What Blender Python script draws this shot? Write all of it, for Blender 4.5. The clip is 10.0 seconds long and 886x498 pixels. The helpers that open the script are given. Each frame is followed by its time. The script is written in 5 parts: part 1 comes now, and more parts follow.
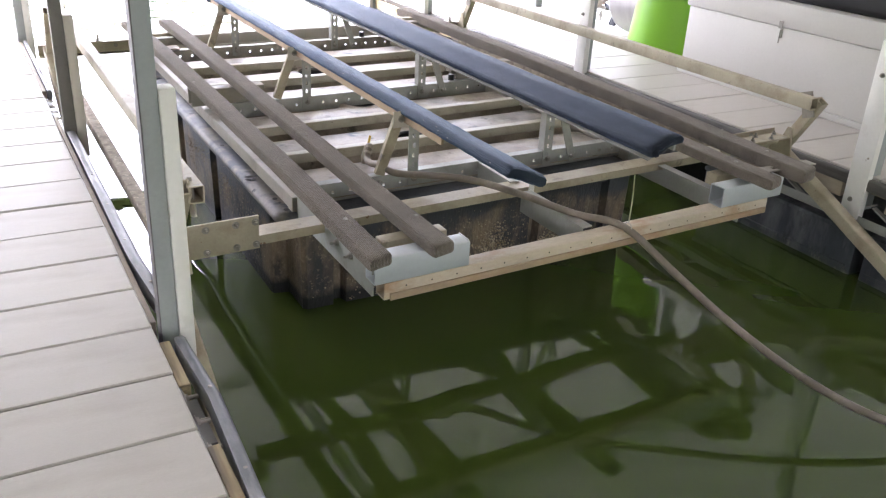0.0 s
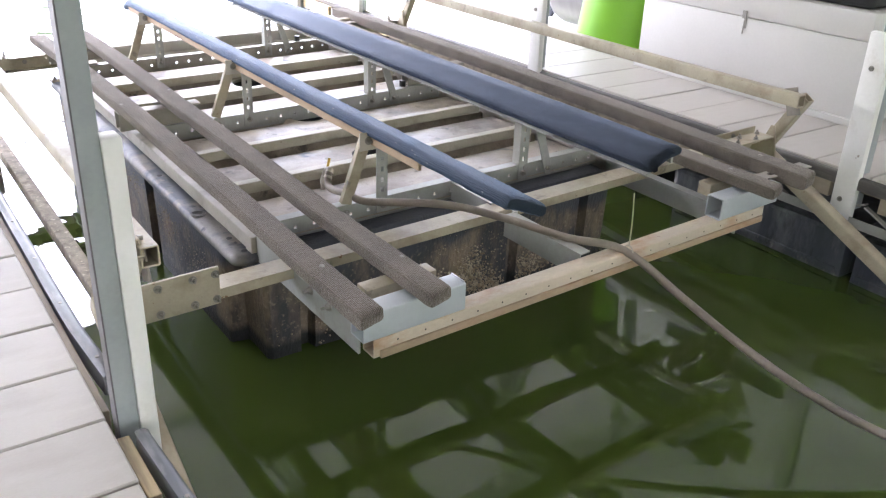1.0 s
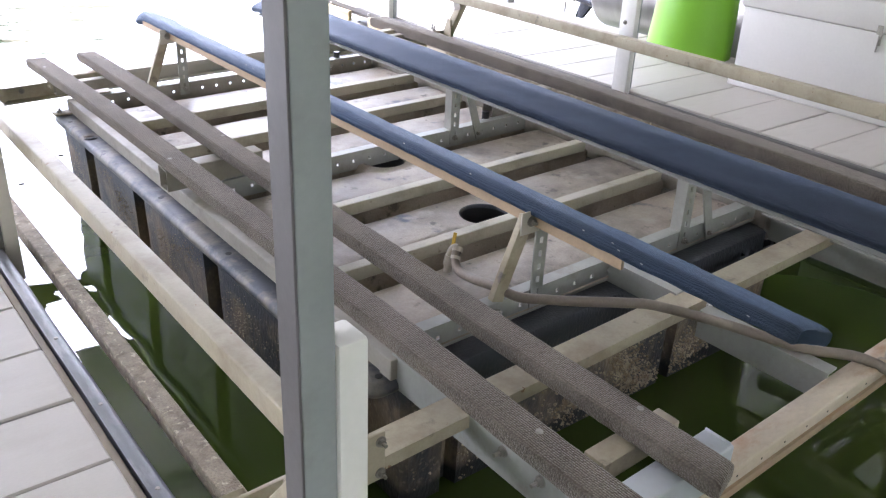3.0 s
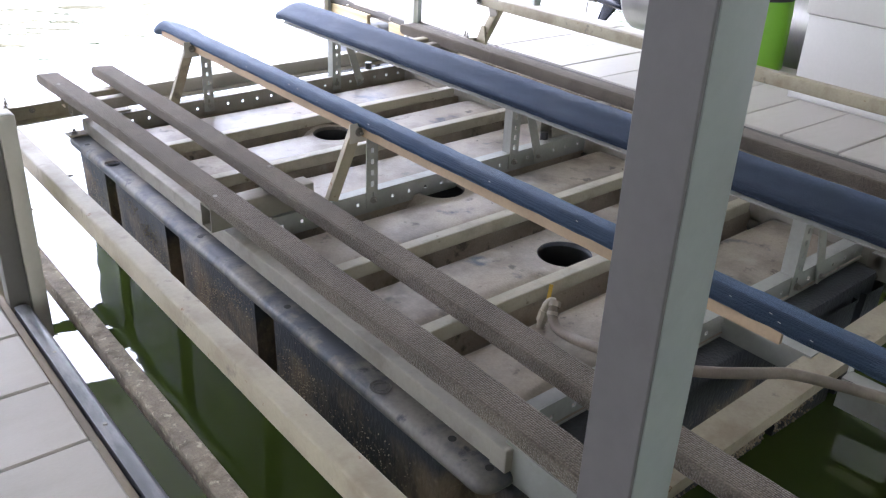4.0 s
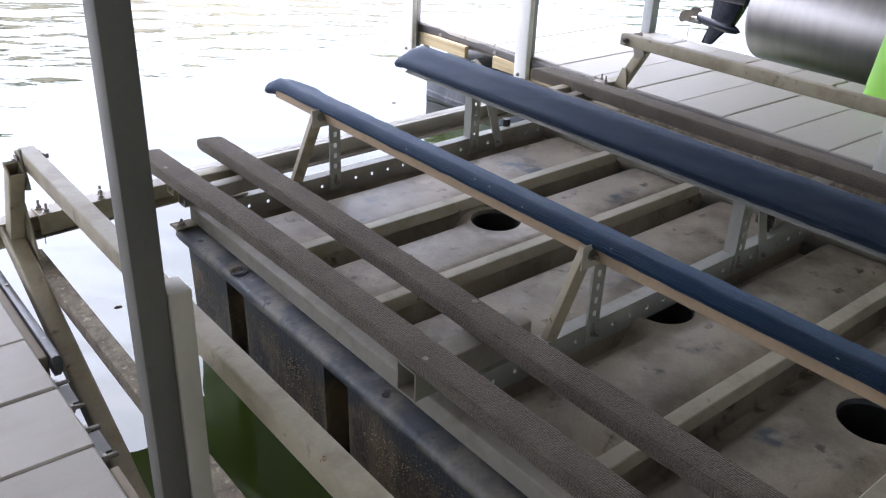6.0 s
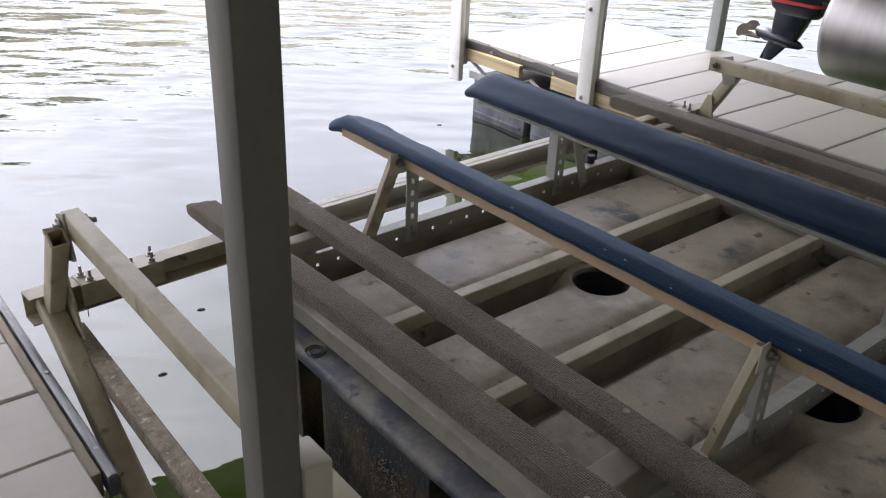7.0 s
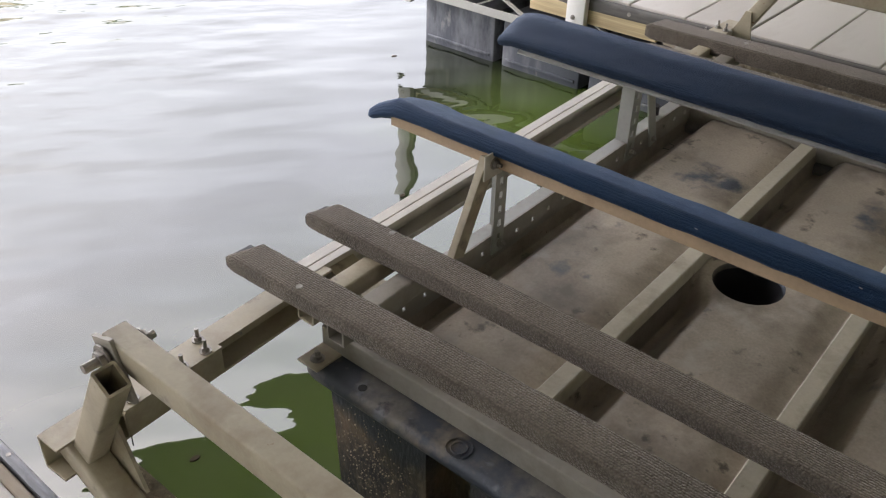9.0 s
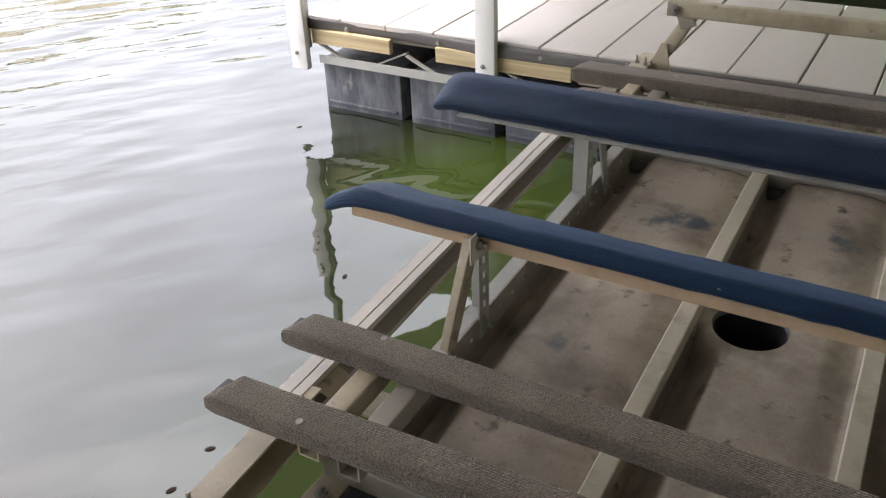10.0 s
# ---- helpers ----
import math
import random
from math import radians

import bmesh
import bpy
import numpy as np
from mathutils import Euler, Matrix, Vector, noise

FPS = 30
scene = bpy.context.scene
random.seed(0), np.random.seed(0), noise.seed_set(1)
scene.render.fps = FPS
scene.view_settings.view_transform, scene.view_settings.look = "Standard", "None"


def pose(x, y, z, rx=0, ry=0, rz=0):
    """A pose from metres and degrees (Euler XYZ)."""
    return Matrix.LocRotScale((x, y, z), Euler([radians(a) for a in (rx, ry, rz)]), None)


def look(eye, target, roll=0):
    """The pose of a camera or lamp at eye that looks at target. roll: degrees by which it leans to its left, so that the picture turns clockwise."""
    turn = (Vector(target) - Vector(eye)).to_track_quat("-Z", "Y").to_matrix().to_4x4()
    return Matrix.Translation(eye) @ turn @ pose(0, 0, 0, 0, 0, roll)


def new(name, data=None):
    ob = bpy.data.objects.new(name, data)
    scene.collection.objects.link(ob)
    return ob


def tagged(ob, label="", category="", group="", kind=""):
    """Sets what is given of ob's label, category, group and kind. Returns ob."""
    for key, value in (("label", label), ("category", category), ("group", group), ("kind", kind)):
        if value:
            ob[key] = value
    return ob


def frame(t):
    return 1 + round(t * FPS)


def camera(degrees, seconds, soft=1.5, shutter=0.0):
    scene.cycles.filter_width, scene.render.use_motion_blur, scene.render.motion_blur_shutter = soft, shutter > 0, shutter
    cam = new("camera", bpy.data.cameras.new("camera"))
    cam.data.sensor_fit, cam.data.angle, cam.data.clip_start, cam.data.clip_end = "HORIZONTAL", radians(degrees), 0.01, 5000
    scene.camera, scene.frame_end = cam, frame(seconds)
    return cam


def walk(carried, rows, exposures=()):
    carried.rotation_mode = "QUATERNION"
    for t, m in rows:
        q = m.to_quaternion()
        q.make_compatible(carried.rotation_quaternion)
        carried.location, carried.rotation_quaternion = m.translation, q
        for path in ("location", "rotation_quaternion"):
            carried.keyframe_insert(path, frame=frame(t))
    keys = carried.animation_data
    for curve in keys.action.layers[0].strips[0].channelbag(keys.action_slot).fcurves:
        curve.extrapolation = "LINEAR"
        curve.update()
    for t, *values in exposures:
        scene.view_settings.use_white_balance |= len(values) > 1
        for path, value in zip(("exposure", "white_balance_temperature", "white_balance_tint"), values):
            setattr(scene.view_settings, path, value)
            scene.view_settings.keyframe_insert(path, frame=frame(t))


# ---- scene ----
cam = camera(54.1, 10.0, soft=1.25)
PATH = [
    (0, (-0.424, 0.436, 1.497), (0.483, 2.01, 0.661), 3.1),
    (0.5, (-0.443, 0.66, 1.478), (0.572, 2.161, 0.631), 2.6),
    (1, (-0.394, 0.946, 1.487), (0.655, 2.421, 0.635), 2.1),
    (1.5, (-0.43, 1.238, 1.49), (0.639, 2.693, 0.629), 2.2),
    (2, (-0.494, 1.523, 1.524), (0.608, 2.952, 0.663), 2.4),
    (2.5, (-0.443, 1.854, 1.491), (0.669, 3.271, 0.622), 2.4),
    (4, (-0.458, 2.722, 1.448), (0.696, 4.093, 0.56), 2.8),
    (4.5, (-0.406, 3.021, 1.467), (0.736, 4.395, 0.569), 2.4),
    (5, (-0.429, 3.334, 1.455), (0.72, 4.701, 0.554), 2.5),
    (5.5, (-0.467, 3.623, 1.491), (0.677, 4.995, 0.591), 2.4),
    (7, (-0.395, 4.538, 1.476), (0.743, 5.917, 0.58), 2.4),
    (7.5, (-0.384, 4.843, 1.449), (0.764, 6.196, 0.527), 2.2),
    (8, (-0.336, 5.14, 1.467), (0.799, 6.453, 0.473), 1.6),
    (8.5, (-0.358, 5.39, 1.456), (0.841, 6.574, 0.378), 1.6),
    (9, (-0.377, 5.653, 1.474), (0.903, 6.716, 0.364), 1.5),
    (9.5, (-0.308, 5.847, 1.462), (0.998, 6.881, 0.356), 0.8),
    (10, (-0.323, 6.001, 1.47), (1.144, 6.89, 0.442), -2.4),
]
EXPOSURES = [(0.0, 4.87, 6350, 22), (1.0, 5.17, 6150, 22), (2.5, 4.93, 6050, 22), (4.0, 4.47, 5950, 20), (5.5, 3.85, 5900, 19), (7.0, 3.02, 6450, 18), (8.0, 3.10, 6650, 17), (8.5, 3.24, 6700, 16), (10.0, 3.18, 6750, 17)]
walk(cam, [(t, look(eye, target, roll)) for t, eye, target, roll in PATH], EXPOSURES)


# ---- world and light ----
SUN_EL, SUN_AZ = 62.0, 345.0
world = bpy.data.worlds.new("overcast_sky")
scene.world = world
world.use_nodes = True
wn, wl = world.node_tree.nodes, world.node_tree.links
wn.clear()
w_out = wn.new("ShaderNodeOutputWorld")
w_bg = wn.new("ShaderNodeBackground")
w_sky = wn.new("ShaderNodeTexSky")
w_sky.sky_type = "NISHITA"
w_sky.sun_disc = False
w_sky.sun_elevation, w_sky.sun_rotation = radians(SUN_EL), radians(SUN_AZ)
w_sky.dust_density, w_sky.air_density = 2.5, 1.0
w_hsv = wn.new("ShaderNodeHueSaturation")
w_hsv.inputs["Saturation"].default_value = 0.35
wl.new(w_sky.outputs["Color"], w_hsv.inputs["Color"])
# under an even cloud cover the zenith is brighter than the horizon
w_co = wn.new("ShaderNodeTexCoord")
w_sep = wn.new("ShaderNodeSeparateXYZ")
w_up = wn.new("ShaderNodeMapRange")
w_up.inputs["To Min"].default_value, w_up.inputs["To Max"].default_value = 0.28, 1.62
w_mul = wn.new("ShaderNodeVectorMath")
w_mul.operation = "SCALE"
wl.new(w_co.outputs["Generated"], w_sep.inputs[0])
wl.new(w_sep.outputs["Z"], w_up.inputs["Value"])
wl.new(w_hsv.outputs["Color"], w_mul.inputs[0])
# soft cloud structure all over the sky
w_cloud = wn.new("ShaderNodeTexNoise")
w_cloud.inputs["Scale"].default_value, w_cloud.inputs["Detail"].default_value = 5.0, 4
w_tone = wn.new("ShaderNodeMapRange")
w_tone.inputs["From Min"].default_value, w_tone.inputs["From Max"].default_value = 0.3, 0.7
w_tone.inputs["To Min"].default_value, w_tone.inputs["To Max"].default_value = 0.86, 1.14
w_both = wn.new("ShaderNodeMath")
w_both.operation = "MULTIPLY"
wl.new(w_co.outputs["Generated"], w_cloud.inputs["Vector"])
wl.new(w_cloud.outputs["Fac"], w_tone.inputs["Value"])
wl.new(w_up.outputs["Result"], w_both.inputs[0])
wl.new(w_tone.outputs["Result"], w_both.inputs[1])
wl.new(w_both.outputs[0], w_mul.inputs["Scale"])
wl.new(w_mul.outputs["Vector"], w_bg.inputs["Color"])
wl.new(w_bg.outputs["Background"], w_out.inputs["Surface"])
w_bg.inputs["Strength"].default_value = 0.15

sun_data = bpy.data.lights.new("sun", "SUN")
sun_data.energy, sun_data.angle, sun_data.color = 0.4, radians(20), (1.0, 0.96, 0.9)
sun = new("sun", sun_data)
to_sun = Vector((-math.sin(radians(SUN_AZ)) * math.cos(radians(SUN_EL)), math.cos(radians(SUN_AZ)) * math.cos(radians(SUN_EL)), math.sin(radians(SUN_EL))))
sun.matrix_world = look(to_sun * 30, (0, 0, 0))

WATER_Z = -0.53
DECK_EAST_Z = 0.05
CX = 1.825

# ---- materials ----


def mat(name, base, rough=0.6, metal=0.0, vary=0.12, scale=6.0, fine=80.0, bump=0.15, stain=None, stain_at=(0.55, 0.75),
        stain_scale=3.0, stretch=(1, 1, 1), random_tint=0.0, spec=0.5, bump_dist=0.004, specks=()):
    """Base colour varied at two scales, an optional stain colour in noise patches, fine bump."""
    m = bpy.data.materials.new(name)
    m.use_nodes = True
    n, l = m.node_tree.nodes, m.node_tree.links
    b = n["Principled BSDF"]
    co = n.new("ShaderNodeTexCoord")
    mp = n.new("ShaderNodeMapping")
    mp.inputs["Scale"].default_value = stretch
    l.new(co.outputs["Object"], mp.inputs["Vector"])
    big = n.new("ShaderNodeTexNoise")
    big.inputs["Scale"].default_value, big.inputs["Detail"].default_value = scale, 5
    small = n.new("ShaderNodeTexNoise")
    small.inputs["Scale"].default_value, small.inputs["Detail"].default_value = fine, 3
    for t in (big, small):
        l.new(mp.outputs["Vector"], t.inputs["Vector"])
    mixv = n.new("ShaderNodeMath")
    mixv.operation = "MULTIPLY_ADD"
    l.new(small.outputs["Fac"], mixv.inputs[0])
    mixv.inputs[1].default_value = 0.45
    l.new(big.outputs["Fac"], mixv.inputs[2])
    rng = n.new("ShaderNodeMapRange")
    rng.inputs["From Min"].default_value, rng.inputs["From Max"].default_value = 0.45, 1.0
    rng.inputs["To Min"].default_value, rng.inputs["To Max"].default_value = 1 - vary, 1 + vary
    l.new(mixv.outputs[0], rng.inputs["Value"])
    if random_tint:
        info = n.new("ShaderNodeObjectInfo")
        r2 = n.new("ShaderNodeMapRange")
        r2.inputs["To Min"].default_value, r2.inputs["To Max"].default_value = 1 - random_tint, 1 + random_tint
        l.new(info.outputs["Random"], r2.inputs["Value"])
        mm = n.new("ShaderNodeMath")
        mm.operation = "MULTIPLY"
        l.new(rng.outputs["Result"], mm.inputs[0])
        l.new(r2.outputs["Result"], mm.inputs[1])
        val = mm.outputs[0]
    else:
        val = rng.outputs["Result"]
    sc = n.new("ShaderNodeVectorMath")
    sc.operation = "SCALE"
    sc.inputs[0].default_value = base
    l.new(val, sc.inputs["Scale"])
    col = sc.outputs["Vector"]
    if stain:
        st = n.new("ShaderNodeTexNoise")
        st.inputs["Scale"].default_value, st.inputs["Detail"].default_value, st.inputs["Roughness"].default_value = stain_scale, 8, 0.65
        l.new(mp.outputs["Vector"], st.inputs["Vector"])
        sr = n.new("ShaderNodeMapRange")
        sr.inputs["From Min"].default_value, sr.inputs["From Max"].default_value = stain_at
        l.new(st.outputs["Fac"], sr.inputs["Value"])
        mx = n.new("ShaderNodeMix")
        mx.data_type = "RGBA"
        l.new(sr.outputs["Result"], mx.inputs["Factor"])
        l.new(col, mx.inputs["A"])
        mx.inputs["B"].default_value = (*stain, 1)
        col = mx.outputs["Result"]
    for k, (tone, lo, hi, size) in enumerate(specks):
        sk = n.new("ShaderNodeTexNoise")
        sk.noise_dimensions = "4D"
        sk.inputs["W"].default_value = 3.7 * (k + 1)
        sk.inputs["Scale"].default_value, sk.inputs["Detail"].default_value, sk.inputs["Roughness"].default_value = size, 5, 0.6
        l.new(mp.outputs["Vector"], sk.inputs["Vector"])
        sm = n.new("ShaderNodeMapRange")
        sm.inputs["From Min"].default_value, sm.inputs["From Max"].default_value = lo, hi
        l.new(sk.outputs["Fac"], sm.inputs["Value"])
        sx = n.new("ShaderNodeMix")
        sx.data_type = "RGBA"
        l.new(sm.outputs["Result"], sx.inputs["Factor"])
        l.new(col, sx.inputs["A"])
        sx.inputs["B"].default_value = (*tone, 1)
        col = sx.outputs["Result"]
    l.new(col, b.inputs["Base Color"])
    rr = n.new("ShaderNodeMapRange")
    rr.inputs["To Min"].default_value, rr.inputs["To Max"].default_value = max(0.02, rough - 0.12), min(1.0, rough + 0.12)
    l.new(big.outputs["Fac"], rr.inputs["Value"])
    l.new(rr.outputs["Result"], b.inputs["Roughness"])
    b.inputs["Metallic"].default_value = metal
    b.inputs["Specular IOR Level"].default_value = spec
    if bump:
        bp = n.new("ShaderNodeBump")
        bp.inputs["Strength"].default_value, bp.inputs["Distance"].default_value = bump, bump_dist
        l.new(small.outputs["Fac"], bp.inputs["Height"])
        l.new(bp.outputs["Normal"], b.inputs["Normal"])
    return m


def carpet(name, base, worn, rib=520.0, rough=0.95, tufts=0.7, sheen=0.0, grain=150.0, contrast=0.5, spec=0.15, sheen_tint=(0.55, 0.7, 1.0, 1), faded=None):
    """Marine carpet: ribs along the board with tufts, worn patches."""
    m = mat(name, base, rough, vary=0.25, scale=5, fine=420, bump=0, stain=worn, stain_at=(0.5, 0.8), stain_scale=4.5, spec=spec)
    n, l = m.node_tree.nodes, m.node_tree.links
    b = n["Principled BSDF"]
    b.inputs["Sheen Tint"].default_value = sheen_tint
    b.inputs["Sheen Weight"].default_value, b.inputs["Sheen Roughness"].default_value = sheen, 0.4
    co = n.new("ShaderNodeTexCoord")
    wv = n.new("ShaderNodeTexWave")
    wv.wave_type, wv.bands_direction = "BANDS", "X"
    wv.inputs["Scale"].default_value, wv.inputs["Distortion"].default_value = rib / 6.28, 1.4
    wv.inputs["Detail Scale"].default_value = 3.0
    tuft = n.new("ShaderNodeTexVoronoi")
    tuft.inputs["Scale"].default_value = grain
    for t in (wv, tuft):
        l.new(co.outputs["Object"], t.inputs["Vector"])
    ad = n.new("ShaderNodeMath")
    ad.operation = "ADD"
    l.new(wv.outputs["Fac"], ad.inputs[0])
    inv = n.new("ShaderNodeMath")
    inv.operation = "MULTIPLY"
    inv.inputs[1].default_value = -2.0
    l.new(tuft.outputs["Distance"], inv.inputs[0])
    l.new(inv.outputs[0], ad.inputs[1])
    # loop pile: shade between tufts put into the colour, crowns lighter than gaps
    pile = n.new("ShaderNodeTexVoronoi")
    pile.inputs["Scale"].default_value = grain
    l.new(co.outputs["Object"], pile.inputs["Vector"])
    pr = n.new("ShaderNodeMapRange")
    pr.inputs["From Min"].default_value, pr.inputs["From Max"].default_value = 0.1, 0.75
    pr.inputs["To Min"].default_value, pr.inputs["To Max"].default_value = 1 + contrast, 1 - contrast
    l.new(pile.outputs["Distance"], pr.inputs["Value"])
    src = b.inputs["Base Color"].links[0].from_socket
    sv = n.new("ShaderNodeVectorMath")
    sv.operation = "SCALE"
    # shade in the ribs' valleys put into the colour, a little darker than crests
    rl = n.new("ShaderNodeMapRange")
    rl.inputs["To Min"].default_value, rl.inputs["To Max"].default_value = 1 - contrast * 0.55, 1 + contrast * 0.35
    l.new(wv.outputs["Fac"], rl.inputs["Value"])
    pile_rib = n.new("ShaderNodeMath")
    pile_rib.operation = "MULTIPLY"
    l.new(pr.outputs["Result"], pile_rib.inputs[0])
    l.new(rl.outputs["Result"], pile_rib.inputs[1])
    if faded:
        # rubbed grey at the end where boats come on, in uneven patches
        tone, y_new, y_old = faded
        pos = n.new("ShaderNodeSeparateXYZ")
        l.new(co.outputs["Object"], pos.inputs[0])
        rub_noise = n.new("ShaderNodeTexNoise")
        rub_noise.inputs["Scale"].default_value, rub_noise.inputs["Detail"].default_value = 3.5, 6
        l.new(co.outputs["Object"], rub_noise.inputs["Vector"])
        shifted = n.new("ShaderNodeMath")
        shifted.operation = "MULTIPLY_ADD"
        l.new(rub_noise.outputs["Fac"], shifted.inputs[0])
        shifted.inputs[1].default_value = 1.6
        l.new(pos.outputs["Y"], shifted.inputs[2])
        amount = n.new("ShaderNodeMapRange")
        amount.inputs["From Min"].default_value, amount.inputs["From Max"].default_value = y_new + 0.8, y_old + 0.8
        l.new(shifted.outputs[0], amount.inputs["Value"])
        fm = n.new("ShaderNodeMix")
        fm.data_type = "RGBA"
        l.new(amount.outputs["Result"], fm.inputs["Factor"])
        l.new(src, fm.inputs["A"])
        fm.inputs["B"].default_value = (*tone, 1)
        src = fm.outputs["Result"]
    l.new(src, sv.inputs[0])
    l.new(pile_rib.outputs[0], sv.inputs["Scale"])
    l.new(sv.outputs["Vector"], b.inputs["Base Color"])
    bp = n.new("ShaderNodeBump")
    bp.inputs["Strength"].default_value, bp.inputs["Distance"].default_value = tufts, 0.006
    l.new(ad.outputs[0], bp.inputs["Height"])
    l.new(bp.outputs["Normal"], b.inputs["Normal"])
    return m


M_PLANK = mat("vinyl_plank", (0.51, 0.475, 0.43), 0.5, vary=0.07, scale=2.5, fine=160, bump=0.12, stain=(0.38, 0.34, 0.285), stain_at=(0.50, 0.85), stain_scale=2.2, stretch=(0.5, 1.6, 1), random_tint=0.06, spec=0.25, specks=(((0.22, 0.19, 0.16), 0.72, 0.78, 17),))
M_POST = mat("grey_painted_steel", (0.33, 0.355, 0.355), 0.45, vary=0.09, scale=4, fine=70, bump=0.1, stain=(0.26, 0.26, 0.245), stain_at=(0.52, 0.75), stain_scale=5, specks=(((0.10, 0.075, 0.06), 0.715, 0.74, 14),))
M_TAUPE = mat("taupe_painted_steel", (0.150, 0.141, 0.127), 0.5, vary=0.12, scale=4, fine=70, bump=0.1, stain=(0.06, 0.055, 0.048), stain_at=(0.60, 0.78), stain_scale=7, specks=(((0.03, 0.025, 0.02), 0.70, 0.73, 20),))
M_WHITE = mat("white_paint", (0.76, 0.745, 0.71), 0.5, vary=0.06, scale=3, fine=60, bump=0.1, stain=(0.52, 0.48, 0.41), stain_at=(0.56, 0.80), stain_scale=5, specks=(((0.26, 0.21, 0.16), 0.705, 0.74, 15),))
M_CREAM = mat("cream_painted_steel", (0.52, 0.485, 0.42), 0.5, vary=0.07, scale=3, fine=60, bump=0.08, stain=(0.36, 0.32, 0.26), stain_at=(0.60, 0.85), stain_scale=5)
M_TAN = mat("tan_painted_steel", (0.40, 0.350, 0.252), 0.5, vary=0.12, scale=5, fine=90, bump=0.15, stain=(0.25, 0.195, 0.13), stain_at=(0.47, 0.74), stain_scale=6, specks=(((0.20, 0.10, 0.045), 0.67, 0.71, 34), ((0.15, 0.13, 0.11), 0.62, 0.72, 12)))
M_BAR = mat("grey_tan_steel", (0.45, 0.412, 0.318), 0.5, vary=0.12, scale=5, fine=90, bump=0.12, stain=(0.25, 0.21, 0.145), stain_at=(0.52, 0.80), stain_scale=6, specks=(((0.16, 0.125, 0.09), 0.66, 0.74, 18),))
M_RUSTTAN = mat("rust_streaked_tan_steel", (0.50, 0.425, 0.325), 0.55, vary=0.16, scale=6, fine=90, bump=0.2, stain=(0.36, 0.19, 0.09), stain_at=(0.5, 0.74), stain_scale=8, stretch=(0.5, 1, 1), specks=(((0.16, 0.085, 0.045), 0.68, 0.75, 24),))
M_RUST = mat("rusted_steel_lip", (0.37, 0.27, 0.175), 0.7, vary=0.25, scale=9, fine=90, bump=0.3, stain=(0.30, 0.16, 0.08), stain_at=(0.50, 0.72), stain_scale=9, stretch=(0.4, 1, 1))
M_GALV = mat("galvanised_steel", (0.36, 0.36, 0.33), 0.5, metal=0.25, vary=0.12, scale=7, fine=60, bump=0.1, stain=(0.21, 0.18, 0.13), stain_at=(0.55, 0.80), stain_scale=5)
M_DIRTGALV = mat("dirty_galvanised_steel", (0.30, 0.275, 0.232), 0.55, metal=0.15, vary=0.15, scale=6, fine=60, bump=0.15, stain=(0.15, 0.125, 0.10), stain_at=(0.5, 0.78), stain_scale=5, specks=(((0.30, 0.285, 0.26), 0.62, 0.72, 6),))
M_PALEBLUE = mat("pale_grey_aluminium", (0.52, 0.55, 0.57), 0.4, metal=0.3, vary=0.06, scale=4, fine=60, bump=0.08, stain=(0.30, 0.27, 0.22), stain_at=(0.64, 0.85), stain_scale=5)
M_BOLT = mat("dull_steel_bolt", (0.30, 0.28, 0.25), 0.45, metal=0.7, vary=0.2, scale=40, fine=200, bump=0.1)
M_BUNKBOLT = mat("dull_carriage_bolt", (0.34, 0.32, 0.285), 0.6, metal=0.2, vary=0.2, scale=40, fine=200, bump=0.1)
# darker grey that holds the shade on the near post's left side
M_POSTSIDE = mat("lilac_grey_side_shade", (0.150, 0.138, 0.145), 0.5, vary=0.1, scale=4, fine=70, bump=0.1, stain=(0.11, 0.10, 0.10), stain_at=(0.52, 0.75), stain_scale=5, specks=(((0.06, 0.045, 0.04), 0.70, 0.74, 15),))
M_CRUST = mat("crusted_tube", (0.30, 0.25, 0.185), 0.8, vary=0.3, scale=14, fine=160, bump=0.8, stain=(0.16, 0.125, 0.09), stain_at=(0.46, 0.66), stain_scale=18, bump_dist=0.008, specks=(((0.52, 0.45, 0.33), 0.57, 0.66, 40),))
M_GREYCARPET = carpet("grey_marine_carpet", (0.142, 0.120, 0.097), (0.200, 0.171, 0.139), rib=300.0, tufts=0.5, grain=200.0, contrast=0.20, sheen=0.3, sheen_tint=(1.0, 0.93, 0.86, 1))
M_BLUECARPET = carpet("blue_marine_carpet", (0.0048, 0.0140, 0.0355), (0.011, 0.020, 0.036), rough=0.58, tufts=0.30, sheen=0.20, grain=260.0, contrast=0.16, spec=0.42, sheen_tint=(0.28, 0.52, 1.0, 1), faded=((0.023, 0.026, 0.030), 5.0, 2.9))
M_FADEDBLUE = carpet("faded_blue_marine_carpet", (0.0070, 0.0138, 0.0275), (0.015, 0.021, 0.030), rough=0.60, tufts=0.30, sheen=0.18, grain=260.0, contrast=0.16, spec=0.38, sheen_tint=(0.40, 0.58, 1.0, 1), faded=((0.022, 0.024, 0.027), 5.6, 3.1))
M_FADEDBLUE.node_tree.nodes["Principled BSDF"].inputs["Specular Tint"].default_value = (0.45, 0.65, 1.0, 1)
M_BLUECARPET.node_tree.nodes["Principled BSDF"].inputs["Specular Tint"].default_value = (0.35, 0.60, 1.0, 1)
M_EDGEWOOD = mat("dirty_edge_timber", (0.34, 0.285, 0.215), 0.7, vary=0.2, scale=7, fine=80, bump=0.25, stain=(0.17, 0.14, 0.11), stain_at=(0.5, 0.75), stain_scale=8, stretch=(1, 0.25, 1))
M_CHEST = mat("off_white_plastic", (0.58, 0.562, 0.535), 0.45, vary=0.05, scale=2, fine=60, bump=0.06, stain=(0.55, 0.51, 0.45), stain_at=(0.62, 0.85), stain_scale=4)
